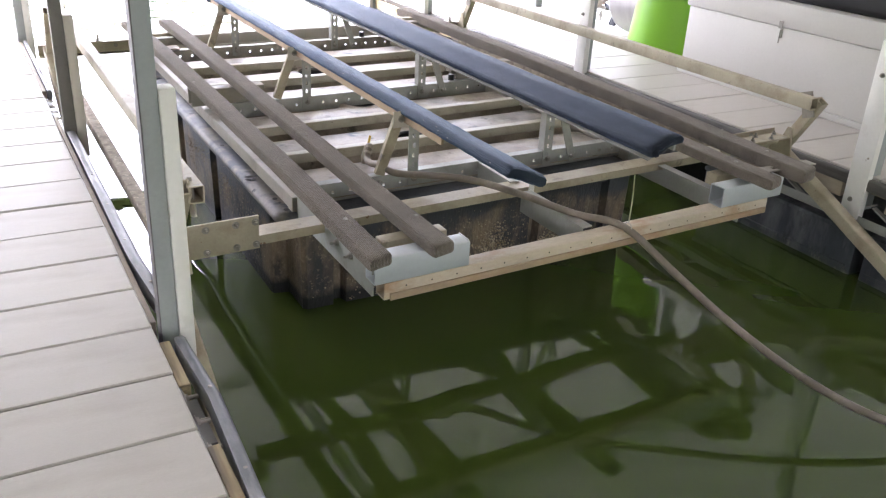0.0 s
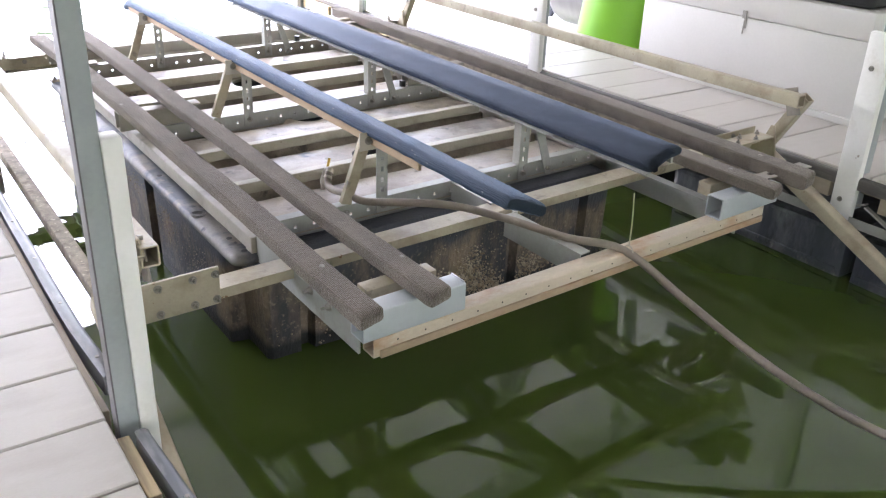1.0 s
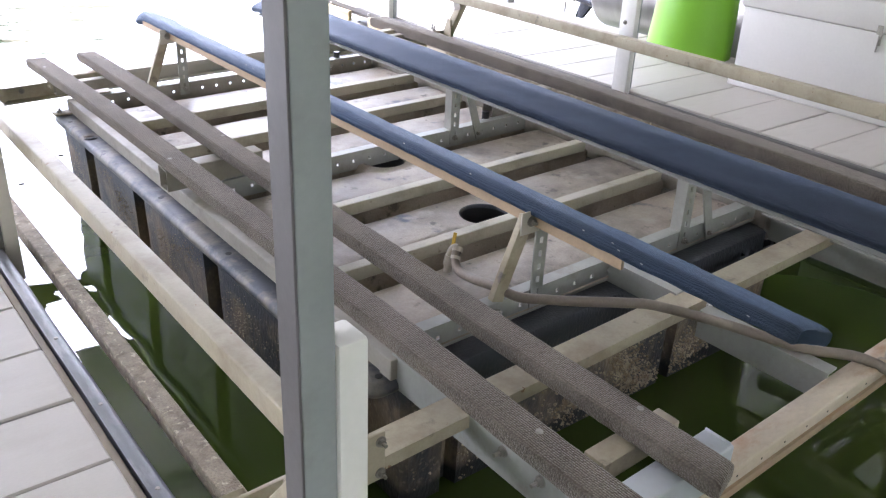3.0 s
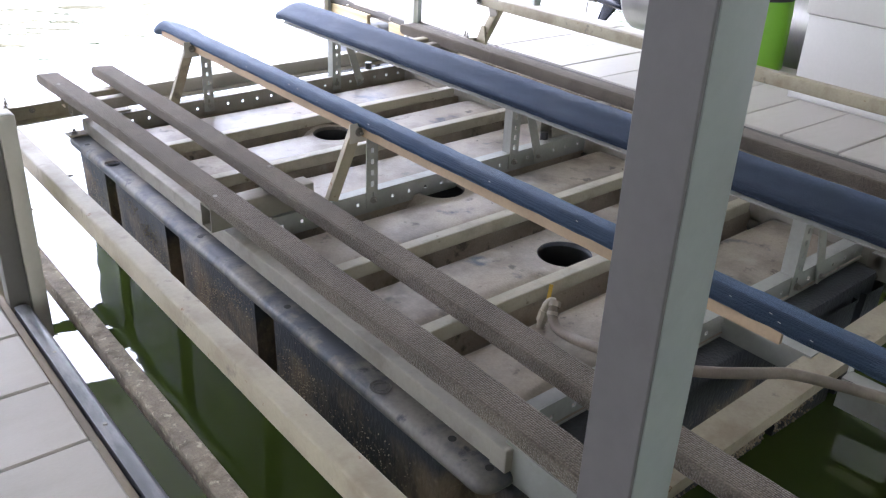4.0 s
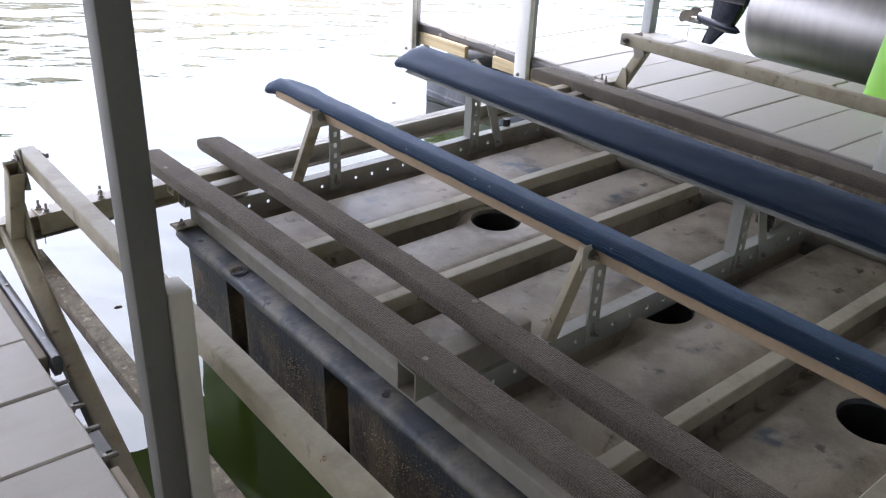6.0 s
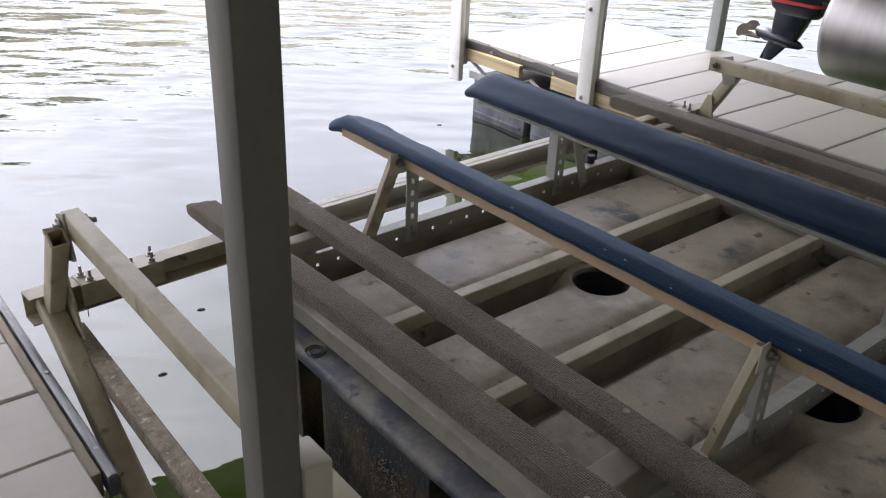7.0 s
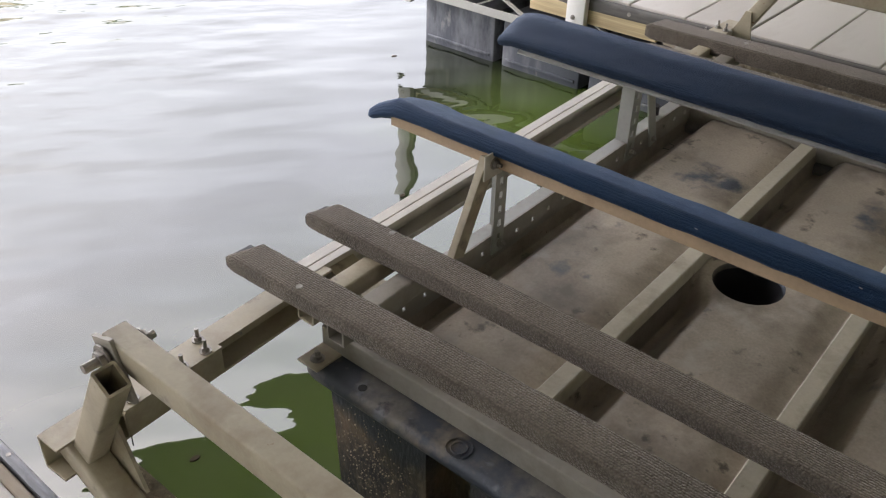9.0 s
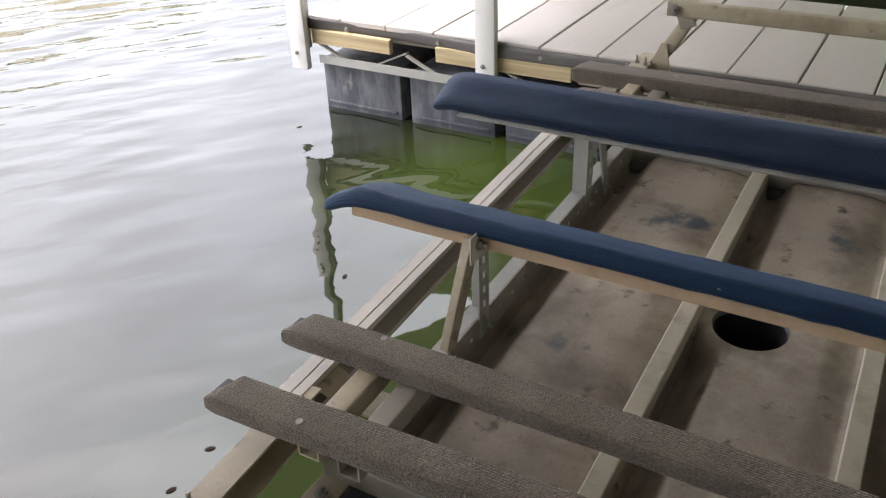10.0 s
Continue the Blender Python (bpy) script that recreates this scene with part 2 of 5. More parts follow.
M_TANBOARD = mat("weathered_tan_board", (0.40, 0.29, 0.19), 0.65, vary=0.15, scale=8, fine=90, bump=0.2, stain=(0.22, 0.13, 0.08), stain_at=(0.6, 0.85), stain_scale=7)
M_RUBBER = mat("weathered_rubber", (0.135, 0.14, 0.152), 0.45, vary=0.25, scale=9, fine=70, bump=0.2, stain=(0.33, 0.32, 0.325), stain_at=(0.48, 0.72), stain_scale=11, stretch=(1, 0.25, 1), specks=(((0.06, 0.06, 0.062), 0.62, 0.72, 14),))
M_OLDWOOD = mat("weathered_grey_timber", (0.17, 0.14, 0.11), 0.7, vary=0.2, scale=6, fine=90, bump=0.35, stain=(0.30, 0.26, 0.21), stain_at=(0.5, 0.75), stain_scale=7, stretch=(1, 0.2, 1))
M_RUBRAIL = mat("weathered_rub_rail", (0.085, 0.078, 0.072), 0.6, vary=0.25, scale=6, fine=90, bump=0.35, stain=(0.19, 0.175, 0.16), stain_at=(0.48, 0.72), stain_scale=8, stretch=(1, 0.12, 1), specks=(((0.04, 0.035, 0.03), 0.62, 0.72, 9),))
M_WOOD = mat("treated_pine", (0.47, 0.375, 0.215), 0.65, vary=0.25, scale=12, fine=60, bump=0.25, stain=(0.27, 0.18, 0.09), stain_at=(0.46, 0.70), stain_scale=9, stretch=(1, 0.10, 4), specks=(((0.13, 0.10, 0.07), 0.62, 0.72, 6),))
M_FLOAT = mat("scuffed_float_plastic", (0.052, 0.058, 0.069), 0.5, vary=0.3, scale=6, fine=60, bump=0.25, stain=(0.22, 0.224, 0.235), stain_at=(0.46, 0.74), stain_scale=5, stretch=(1, 1, 0.35), specks=(((0.26, 0.25, 0.235), 0.62, 0.72, 13), ((0.02, 0.02, 0.022), 0.60, 0.70, 8)))
M_FLANGE = mat("blue_black_plastic", (0.150, 0.137, 0.120), 0.55, vary=0.4, scale=5, fine=70, bump=0.25, stain=(0.045, 0.052, 0.066), stain_at=(0.47, 0.58), stain_scale=3.0, specks=(((0.20, 0.165, 0.125), 0.58, 0.68, 5), ((0.17, 0.18, 0.205), 0.60, 0.70, 9), ((0.022, 0.024, 0.029), 0.60, 0.68, 12)))
M_LEAF = mat("dead_leaf", (0.030, 0.022, 0.015), 0.95, spec=0.1, vary=0.3, scale=40, fine=200, bump=0.2)
M_DARK = mat("dark_hollow", (0.012, 0.012, 0.013), 0.6, vary=0.1, bump=0)
M_GREEN = mat("lime_green_plastic", (0.20, 0.48, 0.028), 0.38, vary=0.04, scale=3, fine=60, bump=0.03)
M_BLACK = mat("black_plastic", (0.018, 0.018, 0.020), 0.4, vary=0.1, scale=5, fine=60, bump=0.05)
M_ALU = mat("brushed_aluminium", (0.36, 0.34, 0.33), 0.42, metal=0.85, vary=0.12, scale=3, fine=40, bump=0.1, stretch=(1, 6, 1))
M_COWL = mat("black_gloss_paint", (0.012, 0.014, 0.022), 0.22, vary=0.1, bump=0)
M_RED = mat("red_stripe", (0.35, 0.015, 0.02), 0.35, vary=0.05, bump=0)
M_BRASS = mat("yellow_valve_handle", (0.50, 0.32, 0.04), 0.45, vary=0.1, bump=0.05)
M_PVC = mat("dirty_white_pvc", (0.38, 0.33, 0.27), 0.5, vary=0.15, scale=20, fine=120, bump=0.1)
M_HOSE = mat("grey_brown_hose", (0.19, 0.155, 0.125), 0.6, vary=0.2, scale=9, fine=120, bump=0.15, stain=(0.34, 0.30, 0.25), stain_at=(0.5, 0.8), stain_scale=6)
M_CEIL = mat("white_roof_underside", (0.80, 0.79, 0.76), 0.6, vary=0.06, scale=2, fine=30, bump=0.1)
# the unseen roof sheets let daylight through, tuned to brighten the space below
ceil_n, ceil_l = M_CEIL.node_tree.nodes, M_CEIL.node_tree.links
ceil_t = ceil_n.new("ShaderNodeBsdfTranslucent")
ceil_t.inputs["Color"].default_value = (0.85, 0.85, 0.83, 1)
ceil_m = ceil_n.new("ShaderNodeMixShader")
ceil_m.inputs["Fac"].default_value = 0.10
ceil_l.new(ceil_n["Principled BSDF"].outputs["BSDF"], ceil_m.inputs[1])
ceil_l.new(ceil_t.outputs["BSDF"], ceil_m.inputs[2])
ceil_l.new(ceil_m.outputs["Shader"], ceil_n["Material Output"].inputs["Surface"])
M_TREES = mat("far_woods", (0.055, 0.085, 0.035), 0.9, vary=0.4, scale=0.2, fine=1.5, bump=0)
M_SHORE = mat("far_shore", (0.16, 0.14, 0.09), 0.9, vary=0.2, scale=0.1, fine=1.0, bump=0)


def tank_material(name, z_lo, z_hi):
    """Black moulded plastic with brown dried growth and pale barnacle specks on its sides."""
    m = mat(name, (0.185, 0.138, 0.094), 0.55, vary=0.35, scale=9, fine=90, bump=0.6, stain=(0.036, 0.036, 0.040), stain_at=(0.46, 0.60), stain_scale=3.2, stretch=(1, 1, 0.45), bump_dist=0.008, specks=(((0.060, 0.050, 0.042), 0.56, 0.66, 11),))
    n, l = m.node_tree.nodes, m.node_tree.links
    b = n["Principled BSDF"]
    src = b.inputs["Base Color"].links[0].from_socket
    co = n.new("ShaderNodeTexCoord")
    sp = n.new("ShaderNodeTexNoise")
    sp.inputs["Scale"].default_value, sp.inputs["Detail"].default_value = 60, 10
    l.new(co.outputs["Object"], sp.inputs["Vector"])
    sr = n.new("ShaderNodeMapRange")
    sr.inputs["From Min"].default_value, sr.inputs["From Max"].default_value = 0.56, 0.80
    l.new(sp.outputs["Fac"], sr.inputs["Value"])
    mx = n.new("ShaderNodeMix")
    mx.data_type = "RGBA"
    l.new(sr.outputs["Result"], mx.inputs["Factor"])
    l.new(src, mx.inputs["A"])
    mx.inputs["B"].default_value = (0.27, 0.215, 0.155, 1)
    # growth ends at an uneven old waterline; bare blue-black plastic above it
    sep = n.new("ShaderNodeSeparateXYZ")
    l.new(co.outputs["Object"], sep.inputs[0])
    edge = n.new("ShaderNodeTexNoise")
    edge.inputs["Scale"].default_value, edge.inputs["Detail"].default_value = 5.0, 6
    l.new(co.outputs["Object"], edge.inputs["Vector"])
    lift_z = n.new("ShaderNodeMath")
    lift_z.operation = "MULTIPLY_ADD"
    l.new(edge.outputs["Fac"], lift_z.inputs[0])
    lift_z.inputs[1].default_value = 0.30
    l.new(sep.outputs["Z"], lift_z.inputs[2])
    old = n.new("ShaderNodeMapRange")
    old.inputs["From Min"].default_value, old.inputs["From Max"].default_value = -0.04, 0.02
    l.new(lift_z.outputs[0], old.inputs["Value"])
    bare = n.new("ShaderNodeMix")
    bare.data_type = "RGBA"
    l.new(old.outputs["Result"], bare.inputs["Factor"])
    l.new(mx.outputs["Result"], bare.inputs["A"])
    bare.inputs["B"].default_value = (0.048, 0.053, 0.062, 1)
    mx = bare
    # wet band just above the water
    wet = n.new("ShaderNodeMapRange")
    wet.inputs["From Min"].default_value, wet.inputs["From Max"].default_value = z_lo, z_hi
    l.new(sep.outputs["Z"], wet.inputs["Value"])
    mw = n.new("ShaderNodeMix")
    mw.data_type = "RGBA"
    l.new(wet.outputs["Result"], mw.inputs["Factor"])
    mw.inputs["A"].default_value = (0.012, 0.013, 0.014, 1)
    l.new(mx.outputs["Result"], mw.inputs["B"])
    l.new(mw.outputs["Result"], b.inputs["Base Color"])
    return m


M_TANK = tank_material("grown_over_tank_plastic", WATER_Z + 0.05, WATER_Z + 0.09)
M_TANKTOP = mat("dusty_tank_top", (0.345, 0.293, 0.230), 0.46, vary=0.30, scale=2.4, fine=120, bump=0.18, stain=(0.145, 0.120, 0.094), stain_at=(0.45, 0.66), stain_scale=2.6, specks=(((0.062, 0.072, 0.095), 0.62, 0.70, 4.2), ((0.34, 0.305, 0.25), 0.58, 0.70, 7), ((0.10, 0.085, 0.068), 0.60, 0.68, 13), ((0.09, 0.075, 0.06), 0.67, 0.72, 30)))


def water_material():
    m = bpy.data.materials.new("green_lake_water")
    m.use_nodes = True
    n, l = m.node_tree.nodes, m.node_tree.links
    b = n["Principled BSDF"]
    co = n.new("ShaderNodeTexCoord")
    murk = n.new("ShaderNodeTexNoise")
    murk.inputs["Scale"].default_value, murk.inputs["Detail"].default_value = 0.9, 4
    l.new(co.outputs["Object"], murk.inputs["Vector"])
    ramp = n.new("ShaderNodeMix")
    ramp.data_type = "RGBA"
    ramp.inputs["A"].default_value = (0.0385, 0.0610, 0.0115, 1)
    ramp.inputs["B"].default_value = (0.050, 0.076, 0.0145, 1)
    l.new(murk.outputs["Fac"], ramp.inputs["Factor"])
    # light balance put into the colour: green dimmed in the open against sky light
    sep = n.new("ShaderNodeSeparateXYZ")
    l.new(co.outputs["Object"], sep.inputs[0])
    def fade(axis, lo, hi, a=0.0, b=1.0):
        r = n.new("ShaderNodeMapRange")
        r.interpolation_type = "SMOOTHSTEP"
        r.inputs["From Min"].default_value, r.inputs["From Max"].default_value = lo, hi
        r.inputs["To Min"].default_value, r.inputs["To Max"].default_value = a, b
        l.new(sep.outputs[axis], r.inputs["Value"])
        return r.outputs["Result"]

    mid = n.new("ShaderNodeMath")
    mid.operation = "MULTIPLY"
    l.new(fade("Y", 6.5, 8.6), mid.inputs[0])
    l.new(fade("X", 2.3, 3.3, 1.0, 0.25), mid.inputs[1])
    open_dim = n.new("ShaderNodeMath")
    open_dim.operation = "MAXIMUM"
    l.new(mid.outputs[0], open_dim.inputs[0])
    l.new(fade("Y", 7.7, 8.8), open_dim.inputs[1])
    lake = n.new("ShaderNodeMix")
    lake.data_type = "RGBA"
    l.new(open_dim.outputs[0], lake.inputs["Factor"])
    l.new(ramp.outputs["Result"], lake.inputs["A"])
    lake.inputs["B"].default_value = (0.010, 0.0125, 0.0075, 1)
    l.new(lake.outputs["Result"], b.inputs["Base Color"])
    b.inputs["Roughness"].default_value = 0.005
    b.inputs["IOR"].default_value = 1.333
    b.inputs["Specular IOR Level"].default_value = 0.8
    # broad swell and short ripples, stronger out on the open lake
    w1 = n.new("ShaderNodeMapping")
    w1.vector_type = "TEXTURE"
    w1.inputs["Scale"].default_value = (1.8, 0.85, 1)
    w1.inputs["Rotation"].default_value = (0, 0, radians(-38))
    l.new(co.outputs["Object"], w1.inputs["Vector"])
    r1 = n.new("ShaderNodeTexNoise")
    r1.inputs["Scale"].default_value, r1.inputs["Detail"].default_value = 3.2, 0.6
    r2 = n.new("ShaderNodeTexNoise")
    r2.inputs["Scale"].default_value, r2.inputs["Detail"].default_value = 8.0, 2
    for r in (r1, r2):
        l.new(w1.outputs["Vector"], r.inputs["Vector"])
    near_swell = fade("Y", 4.8, 7.5, 0.06, 0.40)
    far_swell = fade("Y", 8.7, 14.0, 0.0, 4.4)
    mul = n.new("ShaderNodeMath")
    mul.operation = "MULTIPLY"
    l.new(r2.outputs["Fac"], mul.inputs[0])
    l.new(fade("Y", 7.6, 10.5, 0.035, 0.2), mul.inputs[1])
    ad = n.new("ShaderNodeMath")
    ad.operation = "ADD"
    l.new(r1.outputs["Fac"], ad.inputs[0])
    l.new(mul.outputs[0], ad.inputs[1])
    # calmer in the lee of the far dock
    lee = n.new("ShaderNodeMapRange")
    lee.interpolation_type = "SMOOTHSTEP"
    lee.inputs["From Min"].default_value, lee.inputs["From Max"].default_value = 0.0, 3.6
    lee.inputs["To Min"].default_value, lee.inputs["To Max"].default_value = 1.0, 0.38
    l.new(sep.outputs["X"], lee.inputs["Value"])
    both = n.new("ShaderNodeMath")
    both.operation = "MULTIPLY"
    l.new(far_swell, both.inputs[0])
    l.new(lee.outputs["Result"], both.inputs[1])
    total = n.new("ShaderNodeMath")
    total.operation = "ADD"
    l.new(near_swell, total.inputs[0])
    l.new(both.outputs[0], total.inputs[1])
    sc = n.new("ShaderNodeMath")
    sc.operation = "MULTIPLY"
    l.new(ad.outputs[0], sc.inputs[0])
    l.new(total.outputs[0], sc.inputs[1])
    bp = n.new("ShaderNodeBump")
    bp.inputs["Strength"].default_value, bp.inputs["Distance"].default_value = 1.0, 0.045
    l.new(sc.outputs[0], bp.inputs["Height"])
    l.new(bp.outputs["Normal"], b.inputs["Normal"])
    return m


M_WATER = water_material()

# ---- building helpers ----


def box(bm, x0, x1, y0, y1, z0, z1, bev=0.0, seg=2):
    vs = [bm.verts.new((x, y, z)) for z in (z0, z1) for y in (y0, y1) for x in (x0, x1)]
    fs = [bm.faces.new([vs[i] for i in q]) for q in ((0, 2, 3, 1), (4, 5, 7, 6), (0, 1, 5, 4), (2, 6, 7, 3), (0, 4, 6, 2), (1, 3, 7, 5))]
    if bev:
        es = {e for f in fs for e in f.edges}
        bmesh.ops.bevel(bm, geom=list(es), offset=bev, segments=seg, affect="EDGES", profile=0.5)
    return bm


def basis(p0, p1, up=(0, 0, 1)):
    d = (Vector(p1) - Vector(p0)).normalized()
    u = d.cross(Vector(up))
    u = u.normalized() if u.length > 1e-4 else Vector((1, 0, 0))
    return d, u, u.cross(d).normalized()


def sweep(bm, profile, p0, p1, up=(0, 0, 1)):
    """A closed profile (right, up) carried straight from p0 to p1, capped."""
    d, u, v = basis(p0, p1, up)
    rings = [[bm.verts.new(Vector(p) + u * a + v * b) for a, b in profile] for p in (p0, p1)]
    k = len(profile)
    for i in range(k):
        j = (i + 1) % k
        bm.faces.new((rings[0][i], rings[0][j], rings[1][j], rings[1][i]))
    bm.faces.new(rings[0][::-1])
    bm.faces.new(rings[1])
    return bm


def rect(w, h, r=0.0, n=3):
    """A rectangle's outline with rounded corners."""
    if not r:
        return [(-w / 2, -h / 2), (w / 2, -h / 2), (w / 2, h / 2), (-w / 2, h / 2)]
    out = []
    for cx, cy, a0 in ((w / 2 - r, -h / 2 + r, -90), (w / 2 - r, h / 2 - r, 0), (-w / 2 + r, h / 2 - r, 90), (-w / 2 + r, -h / 2 + r, 180)):
        for i in range(n + 1):
            a = radians(a0 + 90 * i / n)
            out.append((cx + r * math.cos(a), cy + r * math.sin(a)))
    return out


def tube(bm, w, h, t, p0, p1, up=(0, 0, 1), r=0.006):
    """A hollow rectangular tube with open ends."""
    d, u, v = basis(p0, p1, up)
    loops = []
    for prof in (rect(w, h, r), rect(w - 2 * t, h - 2 * t, max(r - t, 0.002))):
        loops.append([[bm.verts.new(Vector(p) + u * a + v * b) for a, b in prof] for p in (p0, p1)])
    k = len(loops[0][0])
    for i in range(k):
        j = (i + 1) % k
        o, q = loops
        bm.faces.new((o[0][i], o[0][j], o[1][j], o[1][i]))
        bm.faces.new((q[0][j], q[0][i], q[1][i], q[1][j]))
        bm.faces.new((o[0][j], o[0][i], q[0][i], q[0][j]))
        bm.faces.new((o[1][i], o[1][j], q[1][j], q[1][i]))
    return bm


def channel(w, h, t, lip=0.0):
    """Outline of a C channel: web on the left, flanges to the right, w across and h tall."""
    p = [(0, 0), (w, 0), (w, t + lip), (w - t, t + lip), (w - t, t), (t, t), (t, h - t), (w - t, h - t), (w - t, h - t - lip), (w, h - t - lip), (w, h), (0, h)]
    return p if lip else [(0, 0), (w, 0), (w, t), (t, t), (t, h - t), (w, h - t), (w, h), (0, h)]


def cyl(bm, p0, p1, r0, r1=None, n=16, cap=True):
    r1 = r0 if r1 is None else r1
    d, u, v = basis(p0, p1)
    rings = []
    for p, r in ((p0, r0), (p1, r1)):
        rings.append([bm.verts.new(Vector(p) + (u * math.cos(a) + v * math.sin(a)) * r) for a in (2 * math.pi * i / n for i in range(n))])
    for i in range(n):
        j = (i + 1) % n
        bm.faces.new((rings[0][i], rings[0][j], rings[1][j], rings[1][i]))
    if cap:
        bm.faces.new(rings[0][::-1])
        bm.faces.new(rings[1])
    return bm


def bolt(bm, p, n, r=0.011, long=0.02):
    """A washer, a hexagonal nut and the threaded end of a bolt, pointing along n."""
    p, n = Vector(p), Vector(n).normalized()
    cyl(bm, p - n * 0.001, p + n * 0.003, r * 1.5, n=14)
    cyl(bm, p + n * 0.002, p + n * 0.013, r, n=6)
    cyl(bm, p + n * 0.012, p + n * (0.013 + long), r * 0.5, n=8)
    return bm


def loft(bm, rings, cap=True):
    vs = [[bm.verts.new(p) for p in ring] for ring in rings]
    k = len(vs[0])
    for a, b in zip(vs, vs[1:]):
        for i in range(k):
            j = (i + 1) % k
            bm.faces.new((a[i], a[j], b[j], b[i]))
    if cap:
        bm.faces.new(vs[0][::-1])
        bm.faces.new(vs[-1])
    return bm


def pipe(bm, pts, r, n=12):
    """A round hose through the points."""
    rings = []
    for i, p in enumerate(pts):
        a, b = pts[max(i - 1, 0)], pts[min(i + 1, len(pts) - 1)]
        d, u, v = basis(a, b)
        rings.append([Vector(p) + (u * math.cos(t) + v * math.sin(t)) * r for t in (2 * math.pi * k / n for k in range(n))])
    return loft(bm, rings)


def spline(keys, steps=8):
    """Catmull-Rom points through the keys."""
    k = [Vector(p) for p in keys]
    k = [k[0] * 2 - k[1]] + k + [k[-1] * 2 - k[-2]]
    out = []
    for i in range(1, len(k) - 2):
        for s in range(steps):
            t = s / steps
            out.append(0.5 * ((2 * k[i]) + (k[i + 1] - k[i - 1]) * t + (2 * k[i - 1] - 5 * k[i] + 4 * k[i + 1] - k[i + 2]) * t * t + (3 * k[i] - k[i - 1] - 3 * k[i + 1] + k[i + 2]) * t ** 3))
    return out + [k[-2]]


def perforated(bm, o, u, v, n, length, width, thick, pitch, hole_l, hole_w, start=None):
    """A flat bar from o along v, width along u, thickness along n, with a row of oblong holes down its middle."""
    o, u, v, n = Vector(o), Vector(u), Vector(v), Vector(n)

    def slab(a0, a1, b0, b1):
        vs = [bm.verts.new(o + u * a + v * b + n * c) for c in (0, thick) for b in (b0, b1) for a in (a0, a1)]
        for q in ((0, 2, 3, 1), (4, 5, 7, 6), (0, 1, 5, 4), (2, 6, 7, 3), (0, 4, 6, 2), (1, 3, 7, 5)):
            bm.faces.new([vs[i] for i in q])
    e = (width - hole_w) / 2
    slab(0, e, 0, length)
    slab(width - e, width, 0, length)
    b, nxt = 0.0, (pitch / 2 if start is None else start)
    while nxt + hole_l < length:
        slab(e, width - e, b, nxt)
        b = nxt + hole_l
        nxt += pitch
    slab(e, width - e, b, length)
    return bm


ROOT = {}


def thing(name, at, label, category, group="", kind=""):
    ob = new(name)
    ob.location = at
    ob.empty_display_size = 0.1
    ROOT[ob] = Vector(at)
    return tagged(ob, label, category, group, kind)


def part(name, bm, material, parent=None, label="", smooth=None, fix=True):
    """Links a bmesh as one mesh object, under a thing or a part if one is given. smooth: the angle above which edges stay sharp."""
    if fix:
        bmesh.ops.recalc_face_normals(bm, faces=bm.faces)
    me = bpy.data.meshes.new(name)
    bm.to_mesh(me)
    bm.free()
    me.materials.append(material)
    if smooth:
        me.polygons.foreach_set("use_smooth", [True] * len(me.polygons))
        me.set_sharp_from_angle(angle=radians(smooth))
    ob = new(name, me)
    if parent is not None:
        ob.parent = parent
        ob.matrix_parent_inverse = Matrix.Translation(-ROOT.get(parent, Vector((0, 0, 0))))
    if label:
        tagged(ob, label)
    return ob


def B():
    return bmesh.new()


# ---- water, shore, roof ----
bm = B()
vs = [bm.verts.new((x, y, WATER_Z)) for x, y in ((-2500, -2500), (2500, -2500), (2500, 2500), (-2500, 2500))]
bm.faces.new(vs)
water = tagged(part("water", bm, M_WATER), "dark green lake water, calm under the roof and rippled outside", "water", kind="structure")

bm = B()
ring = [(math.cos(a), math.sin(a)) for a in (2 * math.pi * i / 96 for i in range(96))]
loft(bm, [[(c * 175, s * 175, -1) for c, s in ring], [(c * 180, s * 180, 1.5) for c, s in ring], [(c * 230, s * 230, 14) for c, s in ring], [(c * 260, s * 260, 8) for c, s in ring]], cap=False)
tagged(part("far_shore", bm, M_SHORE), "low earth bank of the far shore round the lake", "shore", kind="structure")

bm = B()
rnd = random.Random(4)
base_ico = bmesh.new()
bmesh.ops.create_icosphere(base_ico, subdivisions=1, radius=1)
ico_v = [v.co.copy() for v in base_ico.verts]
ico_f = [[v.index for v in f.verts] for f in base_ico.faces]
base_ico.free()
for i in range(1500):
    a, rad = rnd.uniform(0, 2 * math.pi), rnd.uniform(182, 235)
    s = rnd.uniform(2.2, 5.0)
    c = Vector((math.cos(a) * rad, math.sin(a) * rad, (rad - 178) * 0.22 + rnd.uniform(1, 8) + 4 * math.sin(a * 5)))
    vv = [bm.verts.new(c + Vector((p.x * s, p.y * s, p.z * s * 1.3)) * rnd.uniform(0.7, 1.25)) for p in ico_v]
    for f in ico_f:
        bm.faces.new([vv[k] for k in f])
tagged(part("far_woods", bm, M_TREES, fix=False), "dense green trees along the far shore", "woods", kind="stuff")

bm = B()
RZ0, RZ1 = 2.55, 2.68
# unseen roof, its reach past the slip widened to shut out sky light
RX0, RX1, RY0, RY1 = -16.0, 16.0, -14.0, 9.86
box(bm, RX0, RX1, RY0, RY1, RZ0, RZ1)
for y in (-4.26, -1.83, 0.6, 3.03, 5.46, 7.92, 9.6):
    box(bm, RX0 + 0.1, RX1 - 0.1, y - 0.05, y + 0.05, RZ0 - 0.16, RZ0 - 0.002)
box(bm, RX0, RX1, RY1 - 0.04, RY1, RZ0 - 0.2, RZ0 - 0.003)
box(bm, RX0, RX0 + 0.04, RY0, RY1 - 0.05, RZ0 - 0.2, RZ0 - 0.003)
